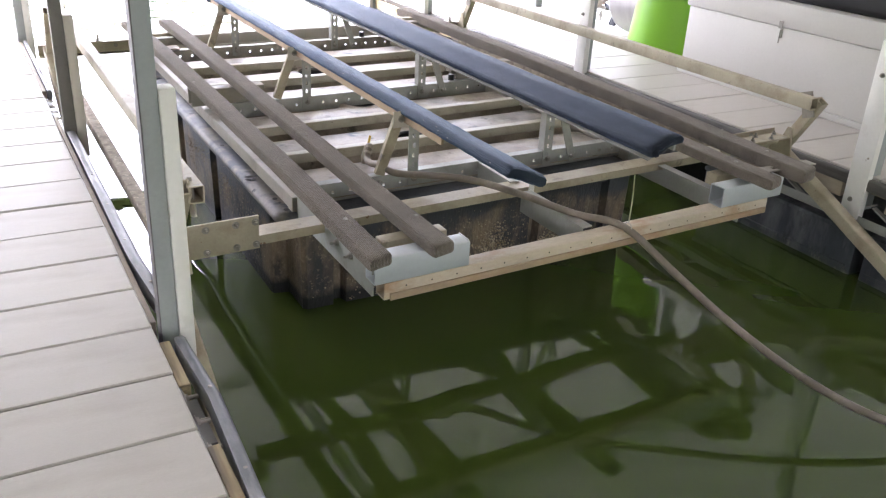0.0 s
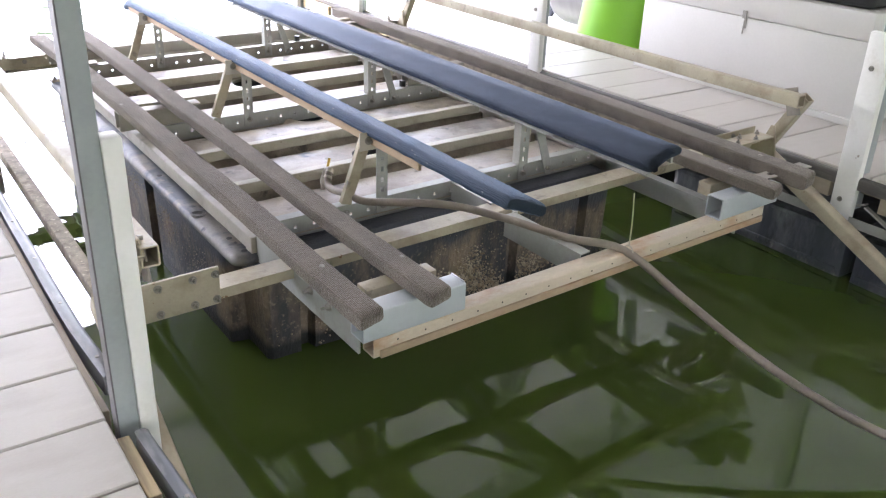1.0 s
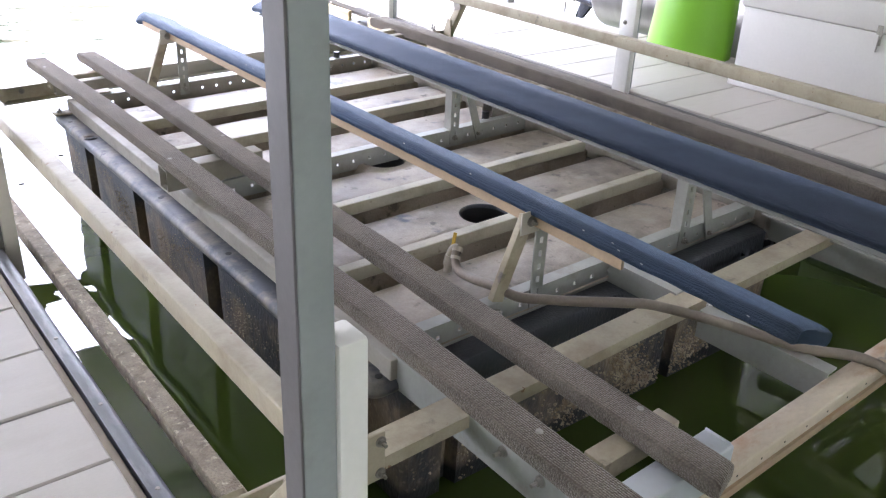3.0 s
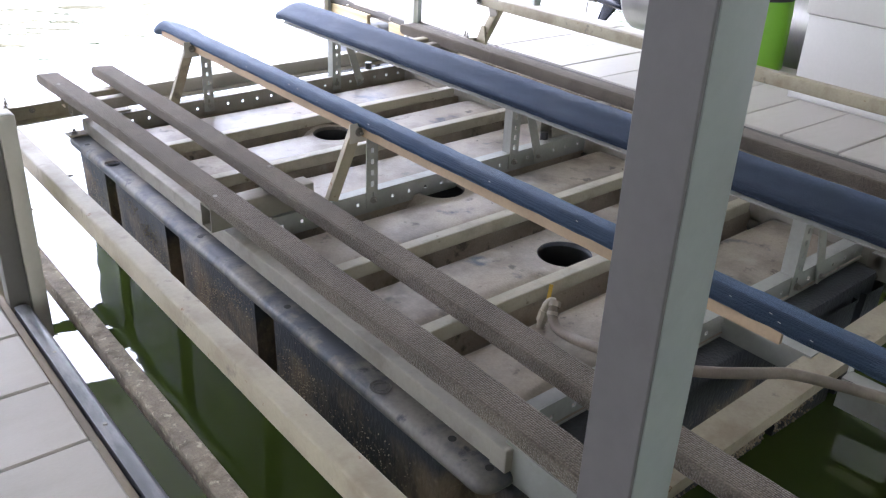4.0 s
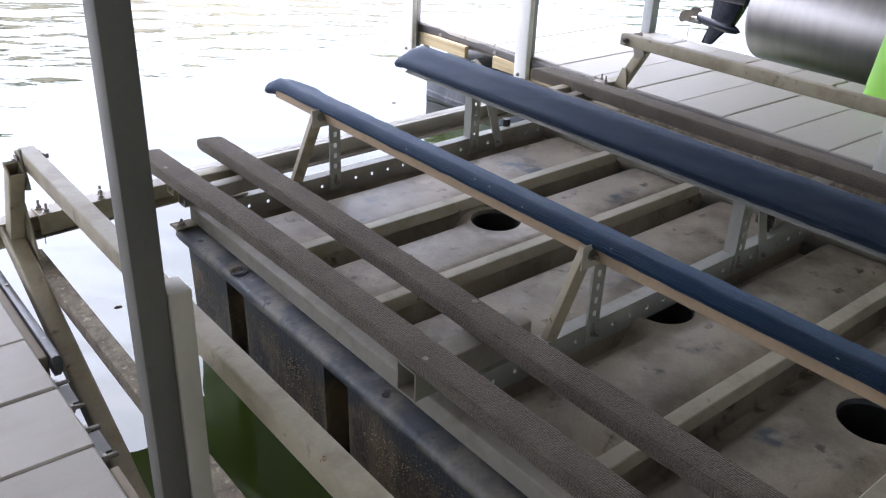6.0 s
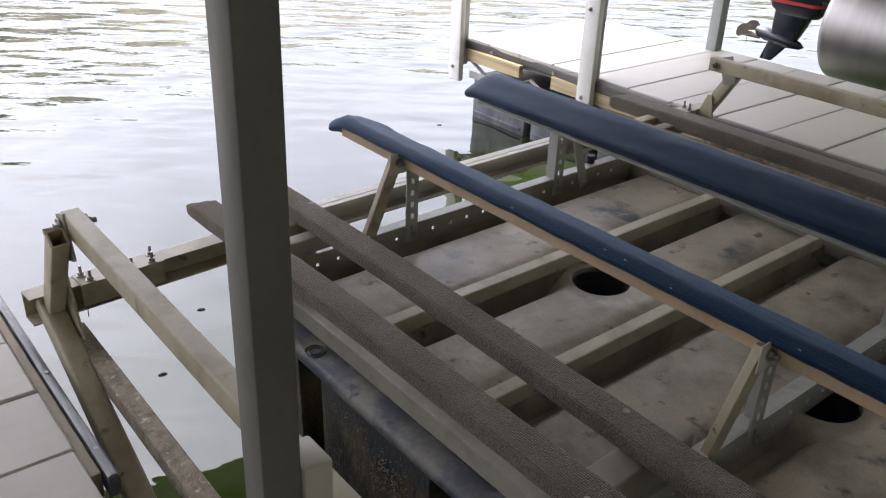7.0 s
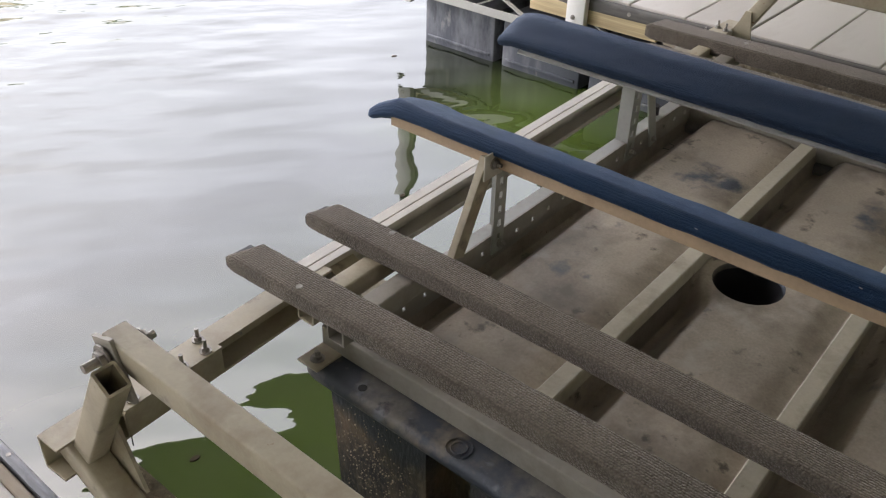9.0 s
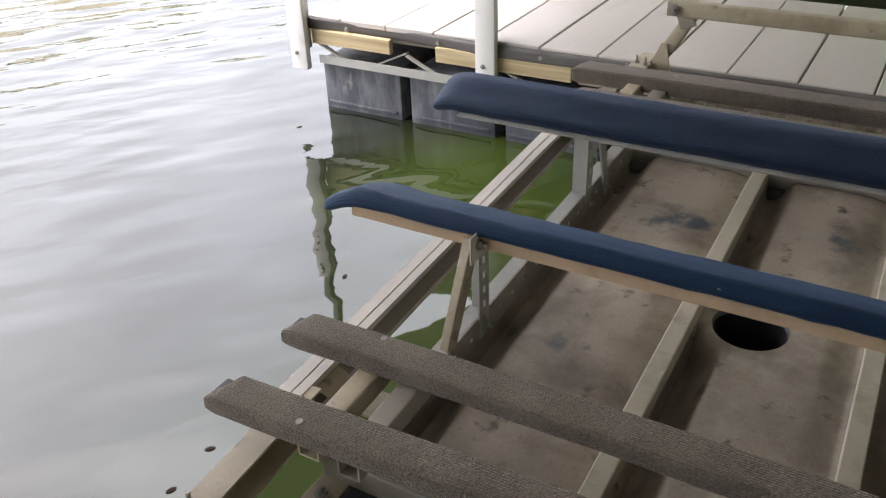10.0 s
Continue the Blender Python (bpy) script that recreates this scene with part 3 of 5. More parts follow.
tagged(part("ceiling", bm, M_CEIL), "unseen white painted roof underside with slim rafters, widened past the slip", "roof", kind="structure")


# ---- docks ----
def plank_mesh(name, length, width, thick):
    bm = B()
    box(bm, 0, length, 0, width, -thick, 0, bev=0.005, seg=1)
    me = bpy.data.meshes.new(name)
    bmesh.ops.recalc_face_normals(bm, faces=bm.faces)
    bm.to_mesh(me)
    bm.free()
    me.materials.append(M_PLANK)
    return me


def edge_x(y):
    """How far the loose bumper stands off the left dock."""
    return (0.053 if y < 3.2 else 0.046 if y < 6.0 else 0.041) + 0.025 * max(0.0, 1 - abs(y - 2.62) / 0.5) + 0.022 * max(0.0, 1 - abs(y - 3.30) / 0.35)


def bumper_strip(y0, y1, offset, side, z=-0.02, name="dock_bumper"):
    """A D-shaped rubber fender strip along a dock's edge."""
    rings = []
    k = 26
    for i in range(k + 1):
        y = y0 + (y1 - y0) * i / k
        x = offset(y)
        prof = [(-0.018, -0.046), (0.008, -0.046), (0.020, -0.032), (0.024, -0.008), (0.021, 0.012), (0.011, 0.021), (-0.004, 0.022), (-0.016, 0.018), (-0.014, 0.0)]
        rings.append([(x + side * a * (1.0 if y < 3.2 else 1.22 if y < 6.0 else 0.72), y, z + b + 0.002 * math.sin(9 * y)) for a, b in prof])
    return loft(B(), rings)


def plank_deck(name, label, x0, x1, y_joint, pitch, k0, k1, z=0.0):
    """A deck of planks laid across the walk on its boards, its top at z."""
    bm = B()
    box(bm, x0 + 0.02, x1 - 0.02, y_joint + k0 * pitch, y_joint + (k1 + 1) * pitch, z - 0.10, z - 0.034)
    deck = tagged(part(name, bm, M_OLDWOOD), label, "deck", kind="structure")
    me = plank_mesh("plank", x1 - x0, pitch - 0.007, 0.034)
    rr = random.Random(7)
    for k in range(k0, k1 + 1):
        ob = new("plank", me)
        ob.location = (x0 + rr.uniform(-0.003, 0.003), y_joint + k * pitch + 0.0035, z + rr.uniform(-0.0015, 0.0015))
        ob.rotation_euler = (0, 0, rr.uniform(-0.0015, 0.0015))
        ob.parent = deck
    return deck


deck_left = plank_deck("deck_west", "pale grey vinyl plank walkway of the dock", -1.25, -0.004, 2.472, 0.306, -18, 25)
deck_right = plank_deck("deck_east", "pale grey vinyl plank walkway across the slip", 3.675, 5.04, 9.06, 0.317, -38, -1, DECK_EAST_Z)
end_plank = new("plank", plank_mesh("end_plank", 5.04 - 3.675, 0.238, 0.034))
end_plank.location = (3.675, 9.0635, DECK_EAST_Z)
end_plank.parent = deck_right

for y0, y1, timber in ((-3.0, 2.40, M_WOOD), (2.72, 3.0, M_WOOD), (3.14, 5.74, M_EDGEWOOD), (6.34, 10.2, M_EDGEWOOD)):
    bm = B()
    box(bm, -0.002, 0.034 if y0 < 3.1 else 0.021 if y0 < 6 else 0.026, y0, y1, -0.16, -0.014, bev=0.004)
    tagged(part("trim", bm, timber), "yellowish treated timber board along the dock edge", "timber", kind="structure")
for y0, y1 in ((-3.0, 2.13), (2.13, 2.985), (3.30, 5.40), (6.30, 7.86), (8.02, 10.2)):
    t = thing("dock_bumper", (edge_x((y0 + y1) / 2), (y0 + y1) / 2, -0.03), "weathered grey rubber fender strip on the dock edge", "fender", group="dock fenders")
    part("strip", bumper_strip(y0, y1, edge_x, 1), M_RUBBER, t, smooth=50)
    yb = y0 + 0.12
    while yb < y1 - 0.05:
        part("screw", cyl(B(), (edge_x(yb) + 0.001, yb, -0.003), (edge_x(yb) + 0.001, yb, 0.004), 0.007, 0.006, n=10), M_BOLT, t, smooth=40)
        yb += 0.41


def edge_bracket(y):
    """A steel angle with bolts in the gap of the timber edge."""
    t = thing("edge_bracket", (0.02, y, -0.08), "grey steel bracket with bolts at the dock edge", "bracket", group="edge brackets")
    bm = B()
    box(bm, -0.004, 0.004, y - 0.10, y + 0.10, -0.16, -0.02)
    box(bm, 0.004, 0.040, y - 0.05, y + 0.05, -0.055, -0.047)
    part("plate", bm, M_TAUPE, t)
    for dy in (-0.07, 0.07):
        part("bolt", bolt(B(), (0.006, y + dy, -0.05), (1, 0, 0), 0.014, 0.03), M_BOLT, t, smooth=40)
    return t


for y in (2.50, 2.63, 5.90, 6.16):
    edge_bracket(y)


def float_block(x0, x1, y0, y1, z1):
    t = thing("dock_float", ((x0 + x1) / 2, (y0 + y1) / 2, WATER_Z), "black scuffed plastic float under the dock", "float", group="dock floats")
    part("body", box(B(), x0, x1, y0, y1, WATER_Z - 0.25, z1, bev=0.02), M_FLOAT, t, smooth=40)
    part("rim", box(B(), x0 - 0.014, x0 + 0.02, y0 + 0.004, y1 - 0.004, z1 - 0.030, z1 - 0.004, bev=0.006), M_FLOAT, t, smooth=40)
    part("rib", box(B(), x0 - 0.010, x0 + 0.01, y0 + 0.03, y1 - 0.03, WATER_Z + 0.03, WATER_Z + 0.05, bev=0.004), M_FLOAT, t, smooth=40)
    return t


for k in range(3, 10):
    float_block(3.72, 4.6, 3.115 + k * 0.62, 3.675 + k * 0.62, -0.215)
for k in range(4):
    float_block(3.692, 4.6, 3.085 - k * 1.21, 4.24 - k * 1.21, -0.265)
for k in range(-2, 6):
    float_block(-1.2, -0.12, 0.2 + k * 1.9, 1.7 + k * 1.9, -0.2)

# right dock's edge: timber fascia, weathered rub rail, steel frame
for y0, y1 in ((-3.0, 2.95), (3.22, 7.56), (7.60, 8.40), (8.70, 9.25)):
    bm = B()
    box(bm, 3.640, 3.676, y0, y1, -0.105, -0.020, bev=0.004)
    tagged(part("trim", bm, M_WOOD if y0 > 7.58 else M_EDGEWOOD), "yellow treated timber fascia under the dock edge" if y0 > 7.58 else "dirty brown timber fascia under the dock edge", "timber", kind="structure")
bm = B()
rings = []
for i in range(41):
    y = -3.0 + 12.35 * i / 40
    x = 3.662 + 0.006 * math.sin(y * 1.3) + (0.05 if y > 8.2 else 0.0) * math.sin((y - 8.2) * 2.7)
    rings.append([(x + a, y, 0.006 + b + 0.004 * math.sin(y * 2.1)) for a, b in rect(0.046, 0.066, 0.014)])
loft(bm, rings)
rub = thing("rub_rail", (3.65, 3.0, 0), "weathered grey-brown rub rail along the dock edge", "rub rail")
part("rail", bm, M_RUBRAIL, rub, smooth=50)
for i in range(20):
    part("bolt", cyl(B(), (3.632, -2.6 + i * 0.61, 0.006), (3.645, -2.6 + i * 0.61, 0.006), 0.011, n=10), M_BOLT, rub)
bm = B()
sweep(bm, [(0, 0), (0.05, 0), (0.05, 0.006), (0.006, 0.006), (0.006, 0.05), (0, 0.05)], (3.63, -3, -0.215), (3.63, 9.2, -0.215))
y = -2.8
while y < 9.0:
    sweep(bm, rect(0.03, 0.008), (3.66, y, -0.21), (3.66, y + 0.24, -0.10))
    sweep(bm, rect(0.03, 0.008), (3.70, y + 0.5, -0.21), (3.70, y + 0.26, -0.10))
    y += 0.62
tagged(part("dock_truss", bm, M_GALV), "galvanised angle-iron truss between deck and floats", "truss")
bm = B()
box(bm, 3.72, 5.15, 9.16, 9.40, -0.105, -0.02, bev=0.004)
tagged(part("trim", bm, M_WOOD), "treated timber end board of the dock", "timber", kind="structure")


def dock_post(x, y, w, top, side, sleeve_top, sleeve_bottom, sleeve_w=0.05, label="grey painted square steel roof post with a white sleeve", paint=None, sleeve_paint=None, span=None):
    """A roof post; side +1: the sleeve stands on its +x side, -1 on its -x side, 0: none; span: the sleeve's reach along y."""
    t = thing("dock_post", (x, y, 0), label, "post", group="roof posts")
    bm = B()
    box(bm, x - w / 2, x + w / 2, y - w / 2, y + w / 2, -0.14, top, bev=0.004)
    part("post", bm, paint or M_POST, t, smooth=40)
    if side:
        bm = B()
        a, b = x + side * w / 2, x + side * (w / 2 + sleeve_w)
        y0, y1 = span or (y - w / 2 - 0.006, y + w / 2 + 0.004)
        box(bm, min(a, b) + 0.001, max(a, b) + 0.001, y0, y1, sleeve_bottom, sleeve_top, bev=0.010 if span else 0.006)
        s = part("sleeve", bm, sleeve_paint or M_WHITE, t, "painted steel sleeve", smooth=40)
        if span:
            for z in (sleeve_top - 0.17, sleeve_bottom + 0.10):
                part("bolt", bolt(B(), (min(a, b) + 0.001, (y0 + y1) / 2 + 0.01, z), (-1, 0, 0), 0.009, 0.006), M_BOLT, s, smooth=40)
    return t


near_post = dock_post(0.047, 3.062, 0.055, RZ0, 1, 0.815, -0.16)
# added strip, there only to put the shaded side into colour
part("side_shade_strip", box(B(), 0.0155, 0.0200, 3.0355, 3.0885, -0.13, RZ0 - 0.01, bev=0.001, seg=1), M_POSTSIDE, near_post, "added lilac-grey strip holding the shade of the post's left side")
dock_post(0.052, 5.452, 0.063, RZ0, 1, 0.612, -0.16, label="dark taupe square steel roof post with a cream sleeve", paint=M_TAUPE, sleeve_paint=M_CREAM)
dock_post(0.030, 7.930, 0.060, RZ0, 1, 0.60, -0.16)
dock_post(3.705, 3.120, 0.070, RZ0, -1, 0.745, -0.190, 0.045, span=(3.075, 3.195))
dock_post(3.698, 5.600, 0.058, RZ0, -1, 0.625, -0.155, 0.045, span=(5.530, 5.645))
dock_post(3.664, 8.070, 0.060, RZ0, -1, 0.640, -0.170, 0.045, span=(8.010, 8.128))
dock_post(3.640, 9.305, 0.060, RZ0, -1, 0.640, -0.250, 0.045, span=(9.245, 9.362))
dock_post(4.985, 8.130, 0.080, RZ0, 0, 0, 0, label="grey square steel roof post at the back of the dock")
dock_post(4.985, 5.560, 0.080, RZ0, 0, 0, 0, label="grey square steel roof post behind the storage chest")

# ---- boat lift: flotation tank ----
TX0, TX1, TY0, TY1 = 0.735, 2.76, 3.885, 6.985
tank = thing("flotation_tank", (1.7355, 5.45, WATER_Z), "black plastic flotation tank with dried growth and a dusty top", "tank")


def grooved(a0, a1, grooves, half=0.058, depth=0.085):
    """Stations along a wall from a0 to a1, with their depth inwards at each vertical groove."""
    out = [(a0, 0.0)]
    for g in grooves:
        out += [(g - half - 0.012, 0.0), (g - half, depth), (g + half, depth), (g + half + 0.012, 0.0)]
    return out + [(a1, 0.0)]


def tank_outline(inset):
    """Walls with vertical grooves, and corners cut back in a step."""
    gy, gx = (5.085, 5.855, 6.545), (1.008, 2.115, 2.56)
    cut = 0.080
    x0, x1, y0, y1 = TX0 + inset, TX1 - inset, TY0 + inset, TY1 - inset
    pts = [(x, y0 + d) for x, d in grooved(x0 + cut + 0.02, x1 - 0.03, gx, 0.022, 0.05)]
    pts += [(x1 - d, y) for y, d in grooved(y0 + 0.03, y1 - 0.03, gy)]
    pts += [(x, y1 - d) for x, d in reversed(grooved(x0 + 0.05, x1 - 0.03, gx, 0.022, 0.05))]
    pts += [(x0 + 0.02, y1 - 0.02)] + [(x0 + d, y) for y, d in reversed(grooved(4.135, y1 - 0.04, gy))]
    pts += [(x0 + 0.008, 4.118), (x0 + cut - 0.006, 4.105), (x0 + cut, 4.09), (x0 + cut, y0 + 0.02)]
    return pts


bm = B()
loft(bm, [[(x, y, z) for x, y in tank_outline(i)] for z, i in ((-0.95, 0.05), (-0.72, 0.02), (-0.50, 0.010), (-0.24, 0.004), (-0.07, 0.0))], cap=False)
part("shell", bm, M_TANK, tank, smooth=35)

# rim flange along both sides, and a plain lip under the front frame angle
def flange_strip(x0, x1):
    bm = B()
    cx, cy, w, l = (x0 + x1) / 2, (3.905 + 7.03) / 2, x1 - x0, 7.03 - 3.905
    edge = [(rect(w - 2 * q, l - 2 * q, 0.045, 4), z) for q, z in ((0.026, -0.082), (0.006, -0.070), (0.0, -0.056), (0.003, -0.042), (0.011, -0.031), (0.024, -0.026))]
    loft(bm, [[(cx + a, cy + c, z) for a, c in o] for o, z in edge])
    return part("flange", bm, M_FLANGE, tank, "blue-black plastic rim flange", smooth=50)


flange = flange_strip(0.706, 0.852)
flange_strip(2.715, 2.850)

# dark discs on the flange hold the shade inside its drilled holes
for x, y in ((0.740, 6.830), (0.766, 4.10), (0.770, 3.955), (0.748, 5.60), (0.755, 4.95)):
    part("flange_hole_disc", cyl(B(), (x, y, -0.03), (x, y, -0.0245), 0.012, n=14), M_DARK, flange, "dark disc for the shade in a drilled hole")
for y in (6.52, 4.40):
    bm = B()
    for r in (0.032, 0.02):
        for i in range(14):
            a = 2 * math.pi * i / 14
            b = 2 * math.pi * (i + 1) / 14
            cyl(bm, (0.745 + r * math.cos(a), y + r * math.sin(a), -0.0235), (0.745 + r * math.cos(b), y + r * math.sin(b), -0.0235), 0.0025, n=5)
    part("moulded_seal", bm, M_FLANGE, flange)

# clumps of dried barnacles and crust on the walls
M_BARNACLE = mat("dried_barnacles", (0.36, 0.30, 0.215), 0.85, vary=0.35, scale=30, fine=200, bump=0.4, stain=(0.22, 0.165, 0.105), stain_at=(0.45, 0.60), stain_scale=25)


def barnacles(clumps, wall, seed, size):
    """Small blunt cones in clumps (along, height, spread along, spread in height, count); wall gives the foot and the outward way."""
    rb = random.Random(seed)
    verts, faces = [], []
    for a, z, da, dz, count in clumps:
        for _ in range(count):
            p, out = wall(rb.gauss(a, da), max(WATER_Z + 0.012, rb.gauss(z, dz)))
            if p is None:
                continue
            r = rb.uniform(0.35, 1.0) * size
            side = Vector((0, 0, 1)).cross(out)
            k, b0 = 6, len(verts)
            turn = rb.uniform(0, 6)
            for rr2, h in ((r, -0.001), (r * 0.55, r * rb.uniform(0.7, 1.3))):
                verts += [p + out * h + (side * math.cos(turn + 2 * math.pi * i / k) + Vector((0, 0, 1)) * math.sin(turn + 2 * math.pi * i / k)) * rr2 * rb.uniform(0.8, 1.2) for i in range(k)]
            faces += [(b0 + i, b0 + (i + 1) % k, b0 + k + (i + 1) % k, b0 + k + i) for i in range(k)] + [tuple(range(b0 + k, b0 + 2 * k))]
    me = bpy.data.meshes.new("barnacle_crust")
    me.from_pydata(verts, [], faces)
    me.materials.append(M_BARNACLE)
    ob = new("barnacle_crust", me)
    ob.parent = tank
    ob.matrix_parent_inverse = Matrix.Translation(-ROOT[tank])
    return tagged(ob, "pale dried barnacle crust", kind="stuff")


def front_wall(x, z):
    lean = 0.004 + 0.006 * (-0.24 - z) / 0.26 if z < -0.24 else 0.004
    inside = any(abs(x - g) < 0.036 for g in (1.008, 2.115, 2.56)) or not TX0 + 0.11 < x < TX1 - 0.04 or z > -0.14
    return (None, None) if inside else (Vector((x, TY0 + lean, z)), Vector((0, -1, 0)))


def left_wall(y, z):
    lean = 0.004 + 0.006 * (-0.24 - z) / 0.26 if z < -0.24 else 0.002
    inside = any(abs(y - g) < 0.072 for g in (5.085, 5.855, 6.545)) or not 4.14 < y < TY1 - 0.05 or z > -0.10
    return (None, None) if inside else (Vector((TX0 + lean, y, z)), Vector((-1, 0, 0)))


barnacles(((1.86, -0.37, 0.055, 0.055, 420), (1.95, -0.46, 0.05, 0.03, 240), (2.25, -0.42, 0.075, 0.05, 380), (1.58, -0.43, 0.06, 0.045, 260), (1.20, -0.42, 0.14, 0.05, 160), (2.05, -0.48, 0.10, 0.02, 180), (1.75, -0.30, 0.20, 0.08, 120)), front_wall, 21, 0.0062)
barnacles(((6.12, -0.24, 0.05, 0.05, 200), (6.02, -0.33, 0.05, 0.05, 160), (5.58, -0.28, 0.06, 0.05, 230), (5.45, -0.20, 0.10, 0.03, 110), (4.85, -0.26, 0.08, 0.06, 240), (6.80, -0.30, 0.07, 0.09, 320), (5.28, -0.15, 0.06, 0.02, 90), (6.30, -0.15, 0.06, 0.02, 90), (4.45, -0.32, 0.10, 0.07, 200)), left_wall, 22, 0.0030)

TILT = 0.010


def skewed(bm, pivot=1.785, skew=0.016):
    """The lift sits a little askew in its slip: cross members drift along y from side to side and rise a little towards the far walkway."""
    for v in bm.verts:
        v.co.y += skew * (v.co.x - pivot)
        v.co.z += TILT * (v.co.x - 0.83)
    return bm


part("front_lip", skewed(box(B(), TX0 + 0.115, TX1 - 0.06, TY0 + 0.008, 4.04, -0.14, -0.030, bev=0.014)), M_TANK, tank, "slate-black front lip", smooth=40)
BARS = ((3.985, "angle"), (4.470, "bar"), (4.955, "bar"), (5.435, "angle"), (5.945, "bar"), (6.424, "bar"), (6.945, "angle"))
HOLES = ((1.775, 4.665), (1.785, 5.42), (1.785, 6.285))
HOLE_R = 0.105


def ease(q):
    q = min(1.0, max(0.0, q))
    return q * q * (3 - 2 * q)


def top_height(x, y):
    """Pillowed panels: each drops into a trough in front of the next frame bar and starts from a ledge under it."""
    h = -0.012
    for a, b in zip(BARS, BARS[1:]):
        a, b = a[0], b[0]
        if a + 0.006 <= y < b + 0.006:
            u = y - a
            if u < 0.052:
                h = -0.004
            else:
                h = -0.022 + 0.016 * ease((u - 0.05) / 0.10) + 0.008 * math.sin(math.pi * (y - a) / (b - a))
            h -= 0.085 * ease((y - (b - 0.110)) / 0.090)
    e = ease(min((x - 0.80) / 0.03, (2.755 - x) / 0.03))
    h = -0.045 + (h + 0.045) * e
    for hx, hy in HOLES:
        w = 1 - ease((math.hypot(x - hx, y - hy) - 0.130) / 0.07)
        h = h + (-0.006 - h) * w
    return h


bm = B()
nx, ny = 76, 250
gx = [0.80 + (2.755 - 0.80) * i / nx for i in range(nx + 1)]
gy = [3.98 + (6.97 - 3.98) * j / ny for j in range(ny + 1)]
grid = {}
for j, y in enumerate(gy):
    for i, x in enumerate(gx):
        px, py = x, y
        for hx, hy in HOLES:
            d = math.hypot(x - hx, y - hy)
            if abs(d - HOLE_R) < 0.0195:
                px, py = hx + (x - hx) * HOLE_R / d, hy + (y - hy) * HOLE_R / d
        grid[i, j] = bm.verts.new((px, py, top_height(px, py)))
for j in range(ny):
    for i in range(nx):
        c = Vector(((gx[i] + gx[i + 1]) / 2, (gy[j] + gy[j + 1]) / 2))
        corners = [(gx[i + a], gy[j + b]) for a in (0, 1) for b in (0, 1)]
        if any(math.hypot(c.x - hx, c.y - hy) < HOLE_R - 0.004 or min(math.hypot(x - hx, y - hy) for x, y in corners) < HOLE_R - 0.0195 for hx, hy in HOLES):
            continue
        bm.faces.new((grid[i, j], grid[i + 1, j], grid[i + 1, j + 1], grid[i, j + 1]))
part("top_sheet", skewed(bm), M_TANKTOP, tank, "dusty brown tank top", smooth=60)
for hx, hy in HOLES:
    z = top_height(hx, hy)
    k = 36
    def turned(prof):
        return loft(B(), [[(hx + r * math.cos(2 * math.pi * i / k), hy + r * math.sin(2 * math.pi * i / k), zz) for i in range(k)] for r, zz in prof], cap=False)
    # near-black inner wall that carries the shade deep in the well
    well = part("well", turned(((HOLE_R - 0.006, z - 0.006), (HOLE_R - 0.012, z - 0.05), (HOLE_R - 0.014, z - 0.55), (0.004, z - 0.56))), M_BLACK, tank, "open round well in the tank top", smooth=50)
    part("rim", turned(((HOLE_R + 0.024, z - 0.006), (HOLE_R + 0.016, z + 0.005), (HOLE_R + 0.004, z + 0.006), (HOLE_R - 0.004, z - 0.002), (HOLE_R - 0.006, z - 0.02))), M_FLANGE, well, "blue-black well rim", smooth=50)
# near-black discs, the shade of small holes put into their colour
for x, y in ((2.495, 6.372), (2.378, 4.60), (2.42, 5.70)):
    part("plug_hole_disc", cyl(B(), (x, y, top_height(x, y) - 0.01), (x, y, top_height(x, y) + 0.003), 0.016, n=14), M_DARK, tank)
bm = B()
cyl(bm, (2.340, 4.332, -0.02), (2.340, 4.332, 0.000), 0.030, 0.026, n=16)
cyl(bm, (2.340, 4.332, 0.000), (2.340, 4.332, 0.014), 0.018, n=8)
part("plug", bm, M_PVC, tank, "pale plastic vent plug", smooth=40)

# ---- boat lift: steel frame ----
lift = thing("lift_frame", (CX, 5.2, -0.02), "tan and grey steel boat lift frame with swing arms", "boat lift")

for x0, x1, zt in ((0.789, 0.852, 0.040), (2.735, 2.790, 0.066)):
    bm = B()
    box(bm, x0, x1, 3.945, 7.03, -0.026, zt, bev=0.005, seg=2)
    box(bm, x0 - 0.004, x1 + 0.004, 3.915, 3.975, -0.028, zt + 0.004, bev=0.004, seg=2)
    part("side_channel", bm, M_DIRTGALV, lift)
for x0, s in ((0.813, -1), (2.735, 1)):
    bm = B()
    box(bm, x0 - 0.004, x0 + 0.004, 3.10, 3.945, -0.064, 0.049)
    box(bm, min(x0, x0 - s * 0.05), max(x0, x0 - s * 0.05), 3.10, 3.945, 0.049, 0.055)
    part("side_plate", bm, M_GALV, lift)
    for yb in (3.30, 3.44):
        part("bolt", bolt(B(), (x0 + s * 0.004, yb, 0.02), (s, 0, 0)), M_BOLT, lift, smooth=40)

for y, kind in BARS:
    bm = B()
    if kind == "bar":
        box(bm, 0.86, 2.70, y - 0.001, y + 0.049, -0.003, 0.050, bev=0.003, seg=1)
        part("cross_bar", skewed(bm), M_BAR, lift)
    else:
        perforated(bm, (0.86, y, -0.028), (0, 0, 1), (1, 0, 0), (0, 1, 0), 1.87, 0.090, 0.006, 0.088, 0.014, 0.014, 0.05)
        # rear angle's face is dirty, and its shade goes into the darker metal too
        angle = part("cross_angle", skewed(bm), M_DIRTGALV if y > 6.5 else M_GALV, lift)
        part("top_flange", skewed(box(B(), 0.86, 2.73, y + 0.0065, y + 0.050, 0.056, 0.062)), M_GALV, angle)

bm = B()
